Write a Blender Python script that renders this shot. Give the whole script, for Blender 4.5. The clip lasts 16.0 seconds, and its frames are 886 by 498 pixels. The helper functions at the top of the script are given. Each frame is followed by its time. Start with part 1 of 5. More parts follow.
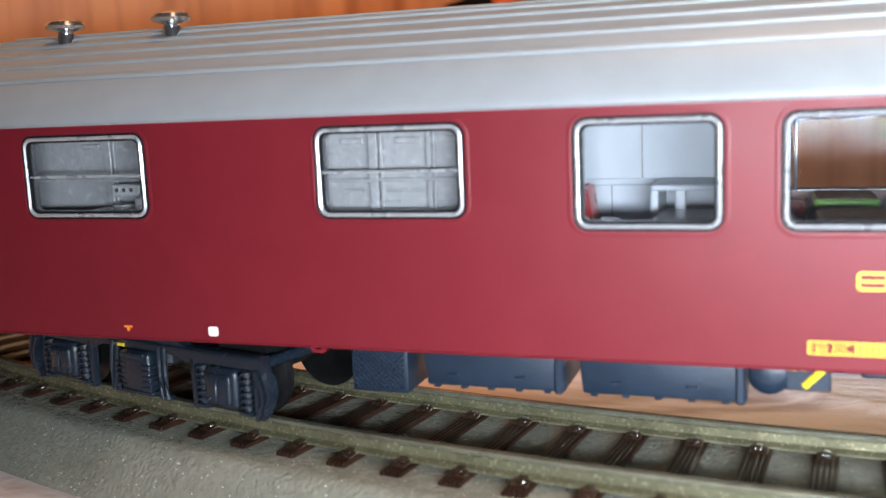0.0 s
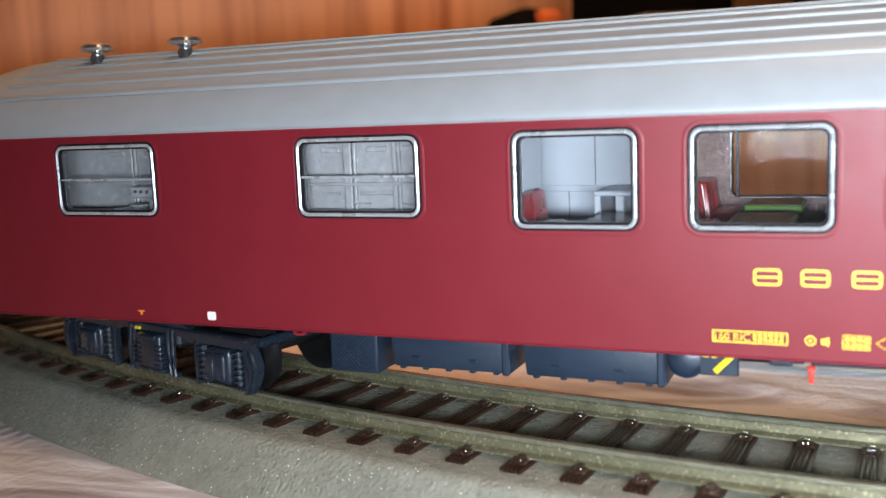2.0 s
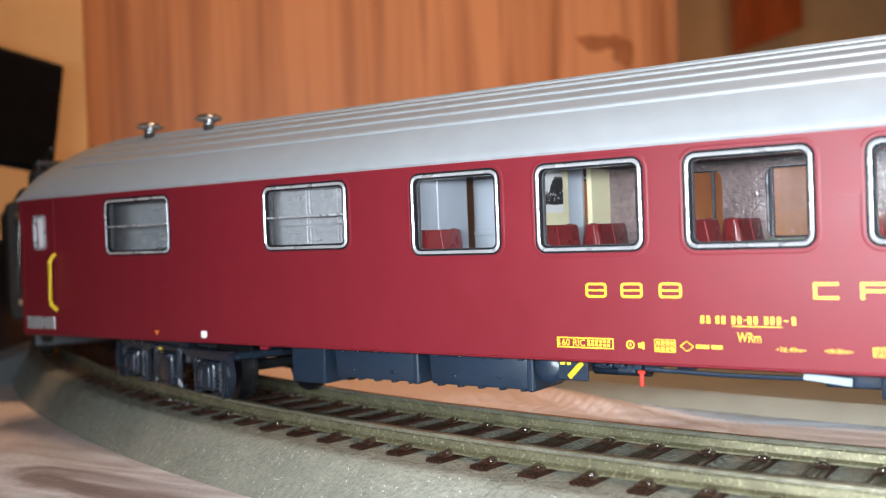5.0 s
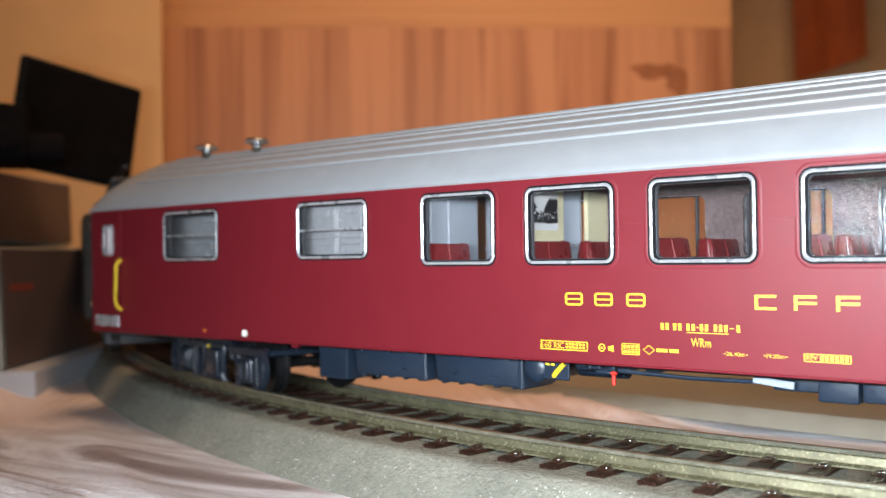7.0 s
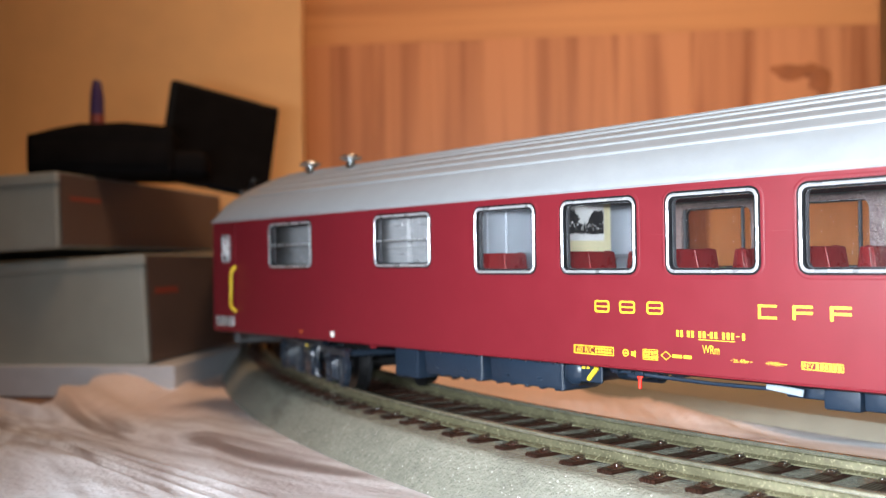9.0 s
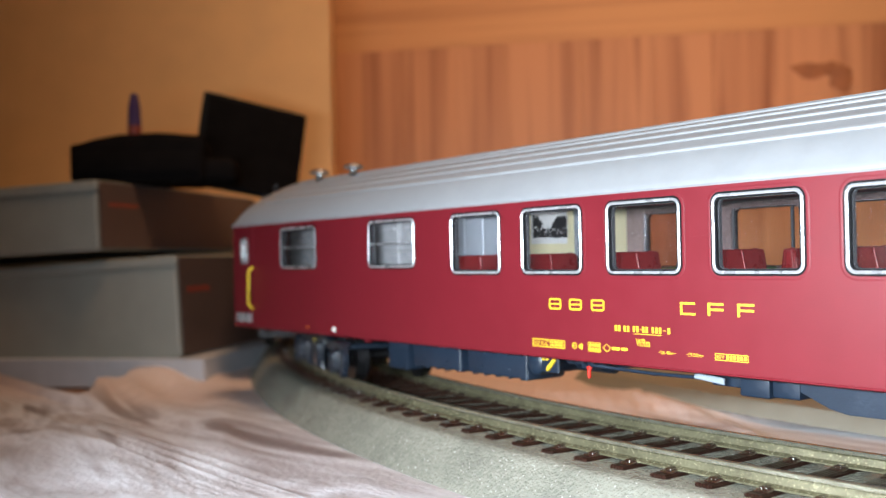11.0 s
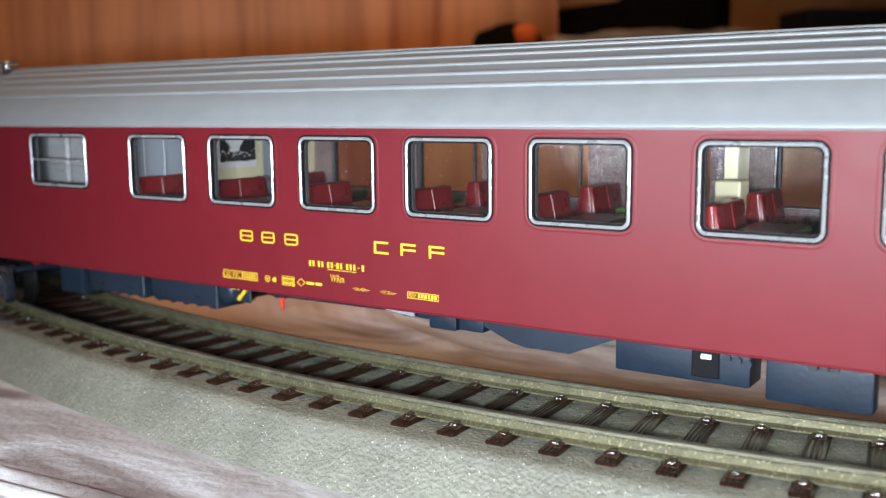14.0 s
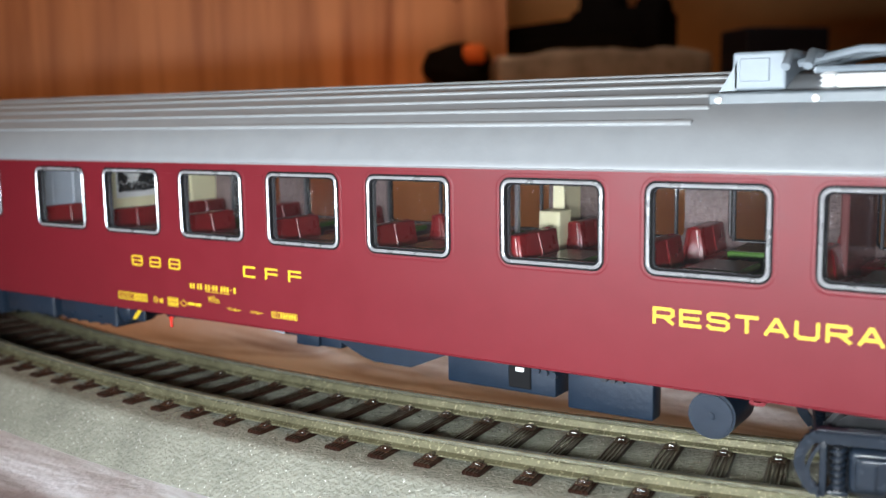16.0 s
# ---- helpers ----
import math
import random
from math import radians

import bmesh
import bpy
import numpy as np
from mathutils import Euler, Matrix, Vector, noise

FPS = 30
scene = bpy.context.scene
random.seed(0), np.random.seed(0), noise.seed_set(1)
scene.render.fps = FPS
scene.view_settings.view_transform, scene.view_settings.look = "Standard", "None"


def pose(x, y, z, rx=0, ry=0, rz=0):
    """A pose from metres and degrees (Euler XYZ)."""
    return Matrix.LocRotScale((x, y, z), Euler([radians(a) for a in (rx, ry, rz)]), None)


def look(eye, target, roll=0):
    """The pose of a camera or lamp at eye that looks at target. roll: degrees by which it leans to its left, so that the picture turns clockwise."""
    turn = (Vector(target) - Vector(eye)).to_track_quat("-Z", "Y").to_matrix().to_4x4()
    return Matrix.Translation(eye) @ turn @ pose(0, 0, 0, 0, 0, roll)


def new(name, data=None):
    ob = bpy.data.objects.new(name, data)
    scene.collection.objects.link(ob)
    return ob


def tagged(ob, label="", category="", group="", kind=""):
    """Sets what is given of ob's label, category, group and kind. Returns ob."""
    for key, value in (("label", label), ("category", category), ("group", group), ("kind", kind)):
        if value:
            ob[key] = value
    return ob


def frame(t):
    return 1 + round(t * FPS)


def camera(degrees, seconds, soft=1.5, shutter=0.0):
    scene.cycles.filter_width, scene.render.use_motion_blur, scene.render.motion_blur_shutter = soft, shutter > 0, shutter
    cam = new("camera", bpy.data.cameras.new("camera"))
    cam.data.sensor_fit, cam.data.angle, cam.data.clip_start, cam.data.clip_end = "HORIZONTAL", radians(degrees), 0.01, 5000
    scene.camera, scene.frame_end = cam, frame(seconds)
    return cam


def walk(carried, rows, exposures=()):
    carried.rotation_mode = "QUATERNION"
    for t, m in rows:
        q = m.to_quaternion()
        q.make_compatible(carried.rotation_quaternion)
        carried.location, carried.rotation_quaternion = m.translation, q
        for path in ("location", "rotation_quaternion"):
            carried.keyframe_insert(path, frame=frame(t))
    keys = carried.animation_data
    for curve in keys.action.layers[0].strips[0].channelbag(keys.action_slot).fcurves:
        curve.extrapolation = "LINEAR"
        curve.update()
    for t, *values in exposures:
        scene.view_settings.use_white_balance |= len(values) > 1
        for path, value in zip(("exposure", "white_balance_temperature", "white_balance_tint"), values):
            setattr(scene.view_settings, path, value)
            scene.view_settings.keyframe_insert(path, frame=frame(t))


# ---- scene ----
MM = 0.001

cam = camera(48.94, 16.0, soft=1.25, shutter=0.4)
cam.data.dof.use_dof = True
cam.data.dof.focus_distance = 0.135
cam.data.dof.aperture_fstop = 27.0
# seconds, eye, target (millimetres), roll
PATH = [
    (0, (-32.39, -99.03, 47.7), (-67.59, 1.66, 30.8), -2.53),
    (0.5, (-27.54, -101.69, 49.06), (-64.17, -1.44, 32.54), -2.86),
    (1, (-21.81, -106.65, 48.94), (-62.0, -7.16, 36.69), -2.53),
    (1.5, (-17.27, -106.27, 49.5), (-58.87, -7.71, 34.7), -2.73),
    (2, (-14.29, -107.71, 47.69), (-57.27, -9.84, 32.25), -2.42),
    (2.5, (-7.04, -111.99, 47.21), (-54.56, -16.09, 32.72), -2.12),
    (3, (10.03, -113.27, 43.35), (-50.34, -23.73, 41.75), -3.78),
    (3.5, (17.5, -111.1, 42.99), (-43.97, -22.33, 45.09), -4.87),
    (4, (23.88, -114.41, 43.82), (-38.36, -26.21, 40.64), -5.99),
    (4.5, (27.83, -109.14, 38.05), (-34.62, -21.02, 37.22), -3.29),
    (4.7, (28.82, -109.98, 36.96), (-32.58, -21.15, 35.2), -2.34),
    (6.8, (46.96, -117.58, 35.05), (-19.41, -32.38, 35.02), -0.65),
    (7, (49.69, -118.75, 34.64), (-18.84, -35.28, 35.5), -0.85),
    (7.5, (56.95, -115.97, 35.02), (-19.31, -39.5, 34.35), -0.21),
    (8, (62.66, -113.68, 34.7), (-18.76, -42.73, 35.4), -0.64),
    (8.5, (67.78, -111.55, 35.0), (-14.16, -41.22, 36.49), -0.74),
    (9, (72.92, -112.89, 35.35), (-9.6, -43.23, 36.81), -0.78),
    (9.2, (75.97, -113.83, 35.87), (-7.42, -45.2, 36.8), -1.07),
    (11.5, (101.26, -111.85, 36.33), (14.58, -47.43, 37.46), -1.07),
    (12, (106.04, -112.59, 35.99), (19.61, -47.84, 36.36), -1.03),
    (12.5, (103.69, -111.59, 40.47), (18.55, -45.33, 35.32), -2.71),
    (13, (98.68, -108.46, 46.27), (28.97, -26.94, 33.62), -2.53),
    (13.5, (90.22, -112.25, 49.43), (29.18, -24.62, 33.3), -1.23),
    (14, (91.04, -112.68, 48.72), (31.16, -24.14, 33.22), -0.55),
    (14.5, (94.15, -114.07, 50.67), (35.75, -24.59, 34.96), -1.00),
    (15, (103.22, -114.24, 50.41), (43.39, -25.65, 35.01), -0.76),
    (15.5, (109.85, -113.36, 52.23), (51.15, -24.29, 35.34), -0.37),
    (16, (117.37, -112.39, 53.08), (57.73, -23.56, 38.42), -0.93),
]


def mm(p):
    return (p[0] * MM, p[1] * MM, p[2] * MM)


walk(cam, [(t, look(mm(eye), mm(target), roll)) for t, eye, target, roll in PATH],
     exposures=[(0, 0.0, 5950, 10), (1, -0.5, 5950, 10), (2, -0.2, 5950, 10), (2.5, -0.25, 5950, 10), (3, -0.55, 6050, 10), (3.5, -0.3, 6100, 10),
                (4.5, -0.2, 6100, 10), (7, -0.25, 6050, 10), (8, -0.05, 6050, 10), (9, -0.05, 6050, 10), (11.5, -0.28, 6000, 10), (12.5, -0.3, 6000, 10), (13, -0.55, 6050, 10), (14, -0.9, 6100, 10), (16, -0.95, 6250, 10)])

# ---- light: a strip for the torch, an added wall fill, a warm ceiling lamp, dim daylight-free room ----
world = bpy.data.worlds.new("room_air")
scene.world = world
world.use_nodes = True
world.node_tree.nodes["Background"].inputs[0].default_value = (0.9, 0.5, 0.28, 1)
world.node_tree.nodes["Background"].inputs[1].default_value = 0.02


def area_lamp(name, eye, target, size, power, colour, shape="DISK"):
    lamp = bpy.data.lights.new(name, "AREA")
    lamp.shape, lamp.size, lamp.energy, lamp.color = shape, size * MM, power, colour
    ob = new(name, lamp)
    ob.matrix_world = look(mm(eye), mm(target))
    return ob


# one fixed strip lamp along the camera's path stands in for the carried torch
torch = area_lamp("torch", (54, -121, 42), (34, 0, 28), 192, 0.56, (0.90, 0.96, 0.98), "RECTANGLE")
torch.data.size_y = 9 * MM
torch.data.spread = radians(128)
# unseen lamp added close above, aimed and narrowed to brighten the wall
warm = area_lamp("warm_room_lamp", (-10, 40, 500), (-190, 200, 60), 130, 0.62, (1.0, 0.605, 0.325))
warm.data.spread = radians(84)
area_lamp("ceiling_lamp", (400, -300, 1350), (0, 100, 0), 350, 0.5, (1.0, 0.66, 0.4))

# ---- materials ----


def material(name, colour, rough=0.5, metal=0.0, vary=0.12, scale=300.0, bump=0.0, bump_scale=900.0, spec=0.5,
             second=None, coat=0.0, stretch=(1, 1, 1), random_tone=0.0, depth=0.0002):
    """A surface with tone varying at two scales, fine relief and uneven gloss."""
    mat = bpy.data.materials.new(name)
    mat.use_nodes = True
    nt = mat.node_tree
    n, l = nt.nodes, nt.links
    bsdf = n["Principled BSDF"]
    bsdf.inputs["Metallic"].default_value = metal
    bsdf.inputs["Specular IOR Level"].default_value = spec
    bsdf.inputs["Coat Weight"].default_value = coat
    tc = n.new("ShaderNodeTexCoord")
    mp = n.new("ShaderNodeMapping")
    mp.inputs["Scale"].default_value = stretch
    l.new(tc.outputs["Object"], mp.inputs[0])
    big = n.new("ShaderNodeTexNoise")
    big.inputs["Scale"].default_value, big.inputs["Detail"].default_value = scale * 0.12, 3
    fine = n.new("ShaderNodeTexNoise")
    fine.inputs["Scale"].default_value, fine.inputs["Detail"].default_value = scale, 6
    l.new(mp.outputs[0], big.inputs["Vector"])
    l.new(mp.outputs[0], fine.inputs["Vector"])
    mixn = n.new("ShaderNodeMix")
    mixn.data_type = "FLOAT"
    mixn.inputs[0].default_value = 0.5
    l.new(big.outputs[0], mixn.inputs[2])
    l.new(fine.outputs[0], mixn.inputs[3])
    ramp = n.new("ShaderNodeValToRGB")
    a = [max(0, c * (1 - vary * 1.6)) for c in colour]
    b = [min(1, c * (1 + vary * 1.2)) for c in (second or colour)]
    ramp.color_ramp.elements[0].position, ramp.color_ramp.elements[0].color = 0.32, (*a, 1)
    ramp.color_ramp.elements[1].position, ramp.color_ramp.elements[1].color = 0.68, (*b, 1)
    l.new(mixn.outputs[0], ramp.inputs[0])
    out = ramp.outputs[0]
    if random_tone:
        info = n.new("ShaderNodeObjectInfo")
        hsv = n.new("ShaderNodeHueSaturation")
        mr = n.new("ShaderNodeMapRange")
        mr.inputs[3].default_value, mr.inputs[4].default_value = 1 - random_tone, 1 + random_tone
        l.new(info.outputs["Random"], mr.inputs[0])
        l.new(mr.outputs[0], hsv.inputs["Value"])
        l.new(out, hsv.inputs["Color"])
        out = hsv.outputs[0]
    l.new(out, bsdf.inputs["Base Color"])
    rr = n.new("ShaderNodeMapRange")
    rr.inputs[3].default_value, rr.inputs[4].default_value = max(0.02, rough * 0.8), min(1, rough * 1.2)
    l.new(fine.outputs[0], rr.inputs[0])
    l.new(rr.outputs[0], bsdf.inputs["Roughness"])
    if bump:
        bn = n.new("ShaderNodeTexNoise")
        bn.inputs["Scale"].default_value, bn.inputs["Detail"].default_value = bump_scale, 3
        l.new(mp.outputs[0], bn.inputs["Vector"])
        bp = n.new("ShaderNodeBump")
        bp.inputs["Strength"].default_value, bp.inputs["Distance"].default_value = bump, depth
        l.new(bn.outputs[0], bp.inputs["Height"])
        l.new(bp.outputs[0], bsdf.inputs["Normal"])
    return mat


def wood_material(name, dark, light, rings=(38.0, 38.0, 1.3), rough=0.5):
    """Pine: long grain along z, broad tone bands and a few knots."""
    mat = bpy.data.materials.new(name)
    mat.use_nodes = True
    nt = mat.node_tree
    n, l = nt.nodes, nt.links
    bsdf = n["Principled BSDF"]
    tc = n.new("ShaderNodeTexCoord")
    mp = n.new("ShaderNodeMapping")
    mp.inputs["Scale"].default_value = rings
    l.new(tc.outputs["Object"], mp.inputs[0])
    g = n.new("ShaderNodeTexNoise")
    g.inputs["Scale"].default_value, g.inputs["Detail"].default_value, g.inputs["Distortion"].default_value = 2.2, 4, 0.6
    l.new(mp.outputs[0], g.inputs["Vector"])
    info = n.new("ShaderNodeObjectInfo")
    add = n.new("ShaderNodeMath")
    add.operation = "MULTIPLY_ADD"
    add.inputs[1].default_value, add.inputs[2].default_value = 0.12, -0.06
    l.new(info.outputs["Random"], add.inputs[0])
    sm = n.new("ShaderNodeMath")
    l.new(g.outputs[0], sm.inputs[0])
    l.new(add.outputs[0], sm.inputs[1])
    ramp = n.new("ShaderNodeValToRGB")
    ramp.color_ramp.elements[0].position, ramp.color_ramp.elements[0].color = 0.30, (*dark, 1)
    ramp.color_ramp.elements[1].position, ramp.color_ramp.elements[1].color = 0.58, (*light, 1)
    l.new(sm.outputs[0], ramp.inputs[0])
    l.new(ramp.outputs[0], bsdf.inputs["Base Color"])
    bsdf.inputs["Roughness"].default_value = rough
    bp = n.new("ShaderNodeBump")
    bp.inputs["Strength"].default_value, bp.inputs["Distance"].default_value = 0.2, 0.0005
    l.new(g.outputs[0], bp.inputs["Height"])
    l.new(bp.outputs[0], bsdf.inputs["Normal"])
    return mat


def cloth_material():
    """Thin marbled tablecloth: drifting brown and whitish streaks, fine weave."""
    mat = bpy.data.materials.new("marbled_cloth")
    mat.use_nodes = True
    nt = mat.node_tree
    n, l = nt.nodes, nt.links
    bsdf = n["Principled BSDF"]
    tc = n.new("ShaderNodeTexCoord")
    mp = n.new("ShaderNodeMapping")
    mp.inputs["Rotation"].default_value = (0, 0, radians(-95))
    mp.inputs["Scale"].default_value = (7, 30, 20)
    l.new(tc.outputs["Object"], mp.inputs[0])
    g = n.new("ShaderNodeTexNoise")
    g.inputs["Scale"].default_value, g.inputs["Detail"].default_value, g.inputs["Distortion"].default_value = 1.3, 7, 1.4
    l.new(mp.outputs[0], g.inputs["Vector"])
    ramp = n.new("ShaderNodeValToRGB")
    e = ramp.color_ramp.elements
    e[0].position, e[0].color = 0.30, (0.16, 0.13, 0.125, 1)
    e[1].position, e[1].color = 0.66, (0.78, 0.79, 0.83, 1)
    for pos, col in ((0.40, (0.30, 0.25, 0.24)), (0.48, (0.68, 0.67, 0.70)), (0.55, (0.44, 0.40, 0.40))):
        e.new(pos).color = (*col, 1)
    l.new(g.outputs[0], ramp.inputs[0])
    # the print gives way to plain ribbed cloth along a slanting line; its rose tint paints in warm lamplight
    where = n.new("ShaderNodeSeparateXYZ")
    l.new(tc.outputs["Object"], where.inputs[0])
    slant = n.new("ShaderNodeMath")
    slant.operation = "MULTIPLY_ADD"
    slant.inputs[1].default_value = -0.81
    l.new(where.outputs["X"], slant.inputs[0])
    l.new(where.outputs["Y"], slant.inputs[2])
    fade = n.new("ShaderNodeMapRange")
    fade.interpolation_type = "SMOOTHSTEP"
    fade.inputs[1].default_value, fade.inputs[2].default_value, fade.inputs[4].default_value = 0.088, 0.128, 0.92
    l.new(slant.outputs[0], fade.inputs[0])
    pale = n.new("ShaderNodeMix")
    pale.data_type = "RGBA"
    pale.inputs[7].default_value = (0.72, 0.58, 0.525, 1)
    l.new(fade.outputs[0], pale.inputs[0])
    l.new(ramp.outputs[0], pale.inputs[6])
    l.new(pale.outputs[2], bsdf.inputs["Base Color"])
    bsdf.inputs["Roughness"].default_value = 0.38
    w = n.new("ShaderNodeTexNoise")
    w.inputs["Scale"].default_value, w.inputs["Detail"].default_value = 700, 4
    l.new(tc.outputs["Object"], w.inputs["Vector"])
    total = w.outputs[0]
    quilt = n.new("ShaderNodeMath")
    quilt.operation = "MULTIPLY"
    quilt.inputs[1].default_value = 0.7
    l.new(fade.outputs[0], quilt.inputs[0])
    for axis in ("X", "DIAGONAL"):
        wave = n.new("ShaderNodeTexWave")
        wave.bands_direction = axis
        wave.inputs["Scale"].default_value, wave.inputs["Distortion"].default_value = 110, 0.8
        l.new(tc.outputs["Object"], wave.inputs["Vector"])
        plus = n.new("ShaderNodeMath")
        plus.operation = "MULTIPLY_ADD"
        l.new(wave.outputs["Fac"], plus.inputs[0])
        l.new(quilt.outputs[0], plus.inputs[1])
        l.new(total, plus.inputs[2])
        total = plus.outputs[0]
    creases = n.new("ShaderNodeTexNoise")
    creases.inputs["Scale"].default_value, creases.inputs["Detail"].default_value, creases.inputs["Distortion"].default_value = 3.0, 4, 0.8
    l.new(mp.outputs[0], creases.inputs["Vector"])
    plus = n.new("ShaderNodeMath")
    plus.operation = "MULTIPLY_ADD"
    plus.inputs[1].default_value = 2.0
    l.new(creases.outputs[0], plus.inputs[0])
    l.new(total, plus.inputs[2])
    total = plus.outputs[0]
    bp = n.new("ShaderNodeBump")
    bp.inputs["Strength"].default_value, bp.inputs["Distance"].default_value = 0.5, 0.0006
    l.new(total, bp.inputs["Height"])
    l.new(bp.outputs[0], bsdf.inputs["Normal"])
    return mat


def bed_material():
    """Grey moulded roadbed; the grit's glints are pale dots painted into the colour."""
    mat = material("grey_roadbed", (0.222, 0.221, 0.180), 0.21, 0, 0.16, 900, 1.0, 1900, depth=0.0004)
    nt = mat.node_tree
    n, l = nt.nodes, nt.links
    bsdf = n["Principled BSDF"]
    base = bsdf.inputs["Base Color"].links[0].from_socket
    tc = n.new("ShaderNodeTexCoord")
    v = n.new("ShaderNodeTexVoronoi")
    v.inputs["Scale"].default_value = 2300
    l.new(tc.outputs["Object"], v.inputs["Vector"])
    near = n.new("ShaderNodeMath")
    near.operation = "LESS_THAN"
    near.inputs[1].default_value = 0.2
    l.new(v.outputs["Distance"], near.inputs[0])
    sep = n.new("ShaderNodeSeparateColor")
    l.new(v.outputs["Color"], sep.inputs[0])
    few = n.new("ShaderNodeMath")
    few.operation = "GREATER_THAN"
    few.inputs[1].default_value = 0.86
    l.new(sep.outputs[0], few.inputs[0])
    both = n.new("ShaderNodeMath")
    both.operation = "MULTIPLY"
    l.new(near.outputs[0], both.inputs[0])
    l.new(few.outputs[0], both.inputs[1])
    mix = n.new("ShaderNodeMix")
    mix.data_type = "RGBA"
    l.new(both.outputs[0], mix.inputs[0])
    l.new(base, mix.inputs[6])
    mix.inputs[7].default_value = (0.80, 0.80, 0.72, 1)
    l.new(mix.outputs[2], bsdf.inputs["Base Color"])
    return mat


def sleeper_material():
    """Dark brown plastic sleepers with raised, wavy wood grain along their length."""
    mat = material("dark_brown_sleeper", (0.027, 0.012, 0.008), 0.34, 0, 0.30, 700, 1.0, 520, random_tone=0.15, depth=0.00022, spec=0.08)
    nt = mat.node_tree
    n, l = nt.nodes, nt.links
    tc = n.new("ShaderNodeTexCoord")
    info = n.new("ShaderNodeObjectInfo")
    slide = n.new("ShaderNodeVectorMath")
    slide.operation = "ADD"
    l.new(tc.outputs["Object"], slide.inputs[0])
    l.new(info.outputs["Random"], slide.inputs[1])
    stretch = n.new("ShaderNodeMapping")
    stretch.inputs["Scale"].default_value = (1, 0.25, 1)
    l.new(slide.outputs[0], stretch.inputs[0])
    wave = n.new("ShaderNodeTexWave")
    wave.bands_direction = "X"
    wave.inputs["Scale"].default_value, wave.inputs["Distortion"].default_value = 560, 2.6
    wave.inputs["Detail"].default_value, wave.inputs["Detail Scale"].default_value = 1.0, 0.6
    l.new(stretch.outputs[0], wave.inputs["Vector"])
    ridge = n.new("ShaderNodeMath")
    ridge.operation = "POWER"
    ridge.inputs[1].default_value = 3.0
    l.new(wave.outputs["Fac"], ridge.inputs[0])
    l.new(ridge.outputs[0], n["Bump"].inputs["Height"])
    return mat


def glass_material(name="clear_plastic_pane", ripple=0.03, tint=(0.975, 0.97, 0.97), haze=0.014, ior=1.12):
    mat = bpy.data.materials.new(name)
    mat.use_nodes = True
    nt = mat.node_tree
    n, l = nt.nodes, nt.links
    n.remove(n["Principled BSDF"])
    out = n["Material Output"]
    tr = n.new("ShaderNodeBsdfTransparent")
    tr.inputs[0].default_value = (*tint, 1)
    gl = n.new("ShaderNodeBsdfGlossy")
    gl.inputs["Roughness"].default_value = 0.03
    fr = n.new("ShaderNodeFresnel")
    fr.inputs["IOR"].default_value = ior
    no = n.new("ShaderNodeTexNoise")
    no.inputs["Scale"].default_value = 160
    bp = n.new("ShaderNodeBump")
    bp.inputs["Strength"].default_value, bp.inputs["Distance"].default_value = ripple, 0.0003
    l.new(no.outputs[0], bp.inputs["Height"])
    l.new(bp.outputs[0], gl.inputs["Normal"])
    mix = n.new("ShaderNodeMixShader")
    l.new(fr.outputs[0], mix.inputs[0])
    l.new(tr.outputs[0], mix.inputs[1])
    l.new(gl.outputs[0], mix.inputs[2])
    # pale diffuse veil mixed in to imitate the haze of reflections on the pane
    veil = n.new("ShaderNodeBsdfDiffuse")
    veil.inputs[0].default_value = (0.8, 0.78, 0.78, 1)
    film = n.new("ShaderNodeTexNoise")
    film.inputs["Scale"].default_value, film.inputs["Detail"].default_value = 220, 5
    amount = n.new("ShaderNodeMapRange")
    amount.inputs[1].default_value, amount.inputs[2].default_value = 0.3, 0.8
    amount.inputs[3].default_value, amount.inputs[4].default_value = haze * 0.5, haze * 1.8
    l.new(film.outputs[0], amount.inputs[0])
    veiled = n.new("ShaderNodeMixShader")
    l.new(amount.outputs[0], veiled.inputs[0])
    l.new(mix.outputs[0], veiled.inputs[1])
    l.new(veil.outputs[0], veiled.inputs[2])
    l.new(veiled.outputs[0], out.inputs[0])
    return mat


RED = material("crimson_satin_paint", (0.149, 0.0103, 0.0168), 0.42, 0, 0.06, 250, 0.05, 2600, spec=0.3)
ROOF = material("silver_grey_paint", (0.29, 0.30, 0.312), 0.45, 0.1, 0.05, 300, 0.12, 1500)
RIB = material("roof_rib_paint", (0.31, 0.32, 0.33), 0.38, 0.1, 0.02, 60)
SILVER = material("silver_frame", (0.54, 0.54, 0.56), 0.28, 0.55, 0.02, 300)
CHROME = material("polished_metal", (0.74, 0.75, 0.76), 0.13, 0.95, 0.05, 400)
GASKET = material("black_gasket", (0.007, 0.007, 0.008), 0.7, spec=0.15)
YELLOW = material("yellow_print", (0.75, 0.52, 0.02), 0.45, 0, 0.06, 1500)
WHITE_MARK = material("white_print", (0.8, 0.78, 0.74), 0.5)
RED_MARK = material("bright_red_plastic", (0.7, 0.03, 0.015), 0.4)
PEN_RED = material("dull_red_plastic", (0.25, 0.05, 0.03), 0.45)
ORANGE_MARK = material("orange_print", (0.7, 0.2, 0.02), 0.5)
# darker copy of the underframe plastic: the dimmer light on the bogies is painted in
BOGIE = material("black_blue_plastic", (0.011, 0.017, 0.027), 0.26, 0, 0.15, 500, 0.3, 1400)
UNDER = material("blue_grey_plastic", (0.012, 0.021, 0.037), 0.34, 0, 0.12, 500, 0.25, 1400)
UNDER_DARK = material("dark_underframe", (0.016, 0.019, 0.025), 0.5, 0, 0.15, 500, 0.2, 1400)
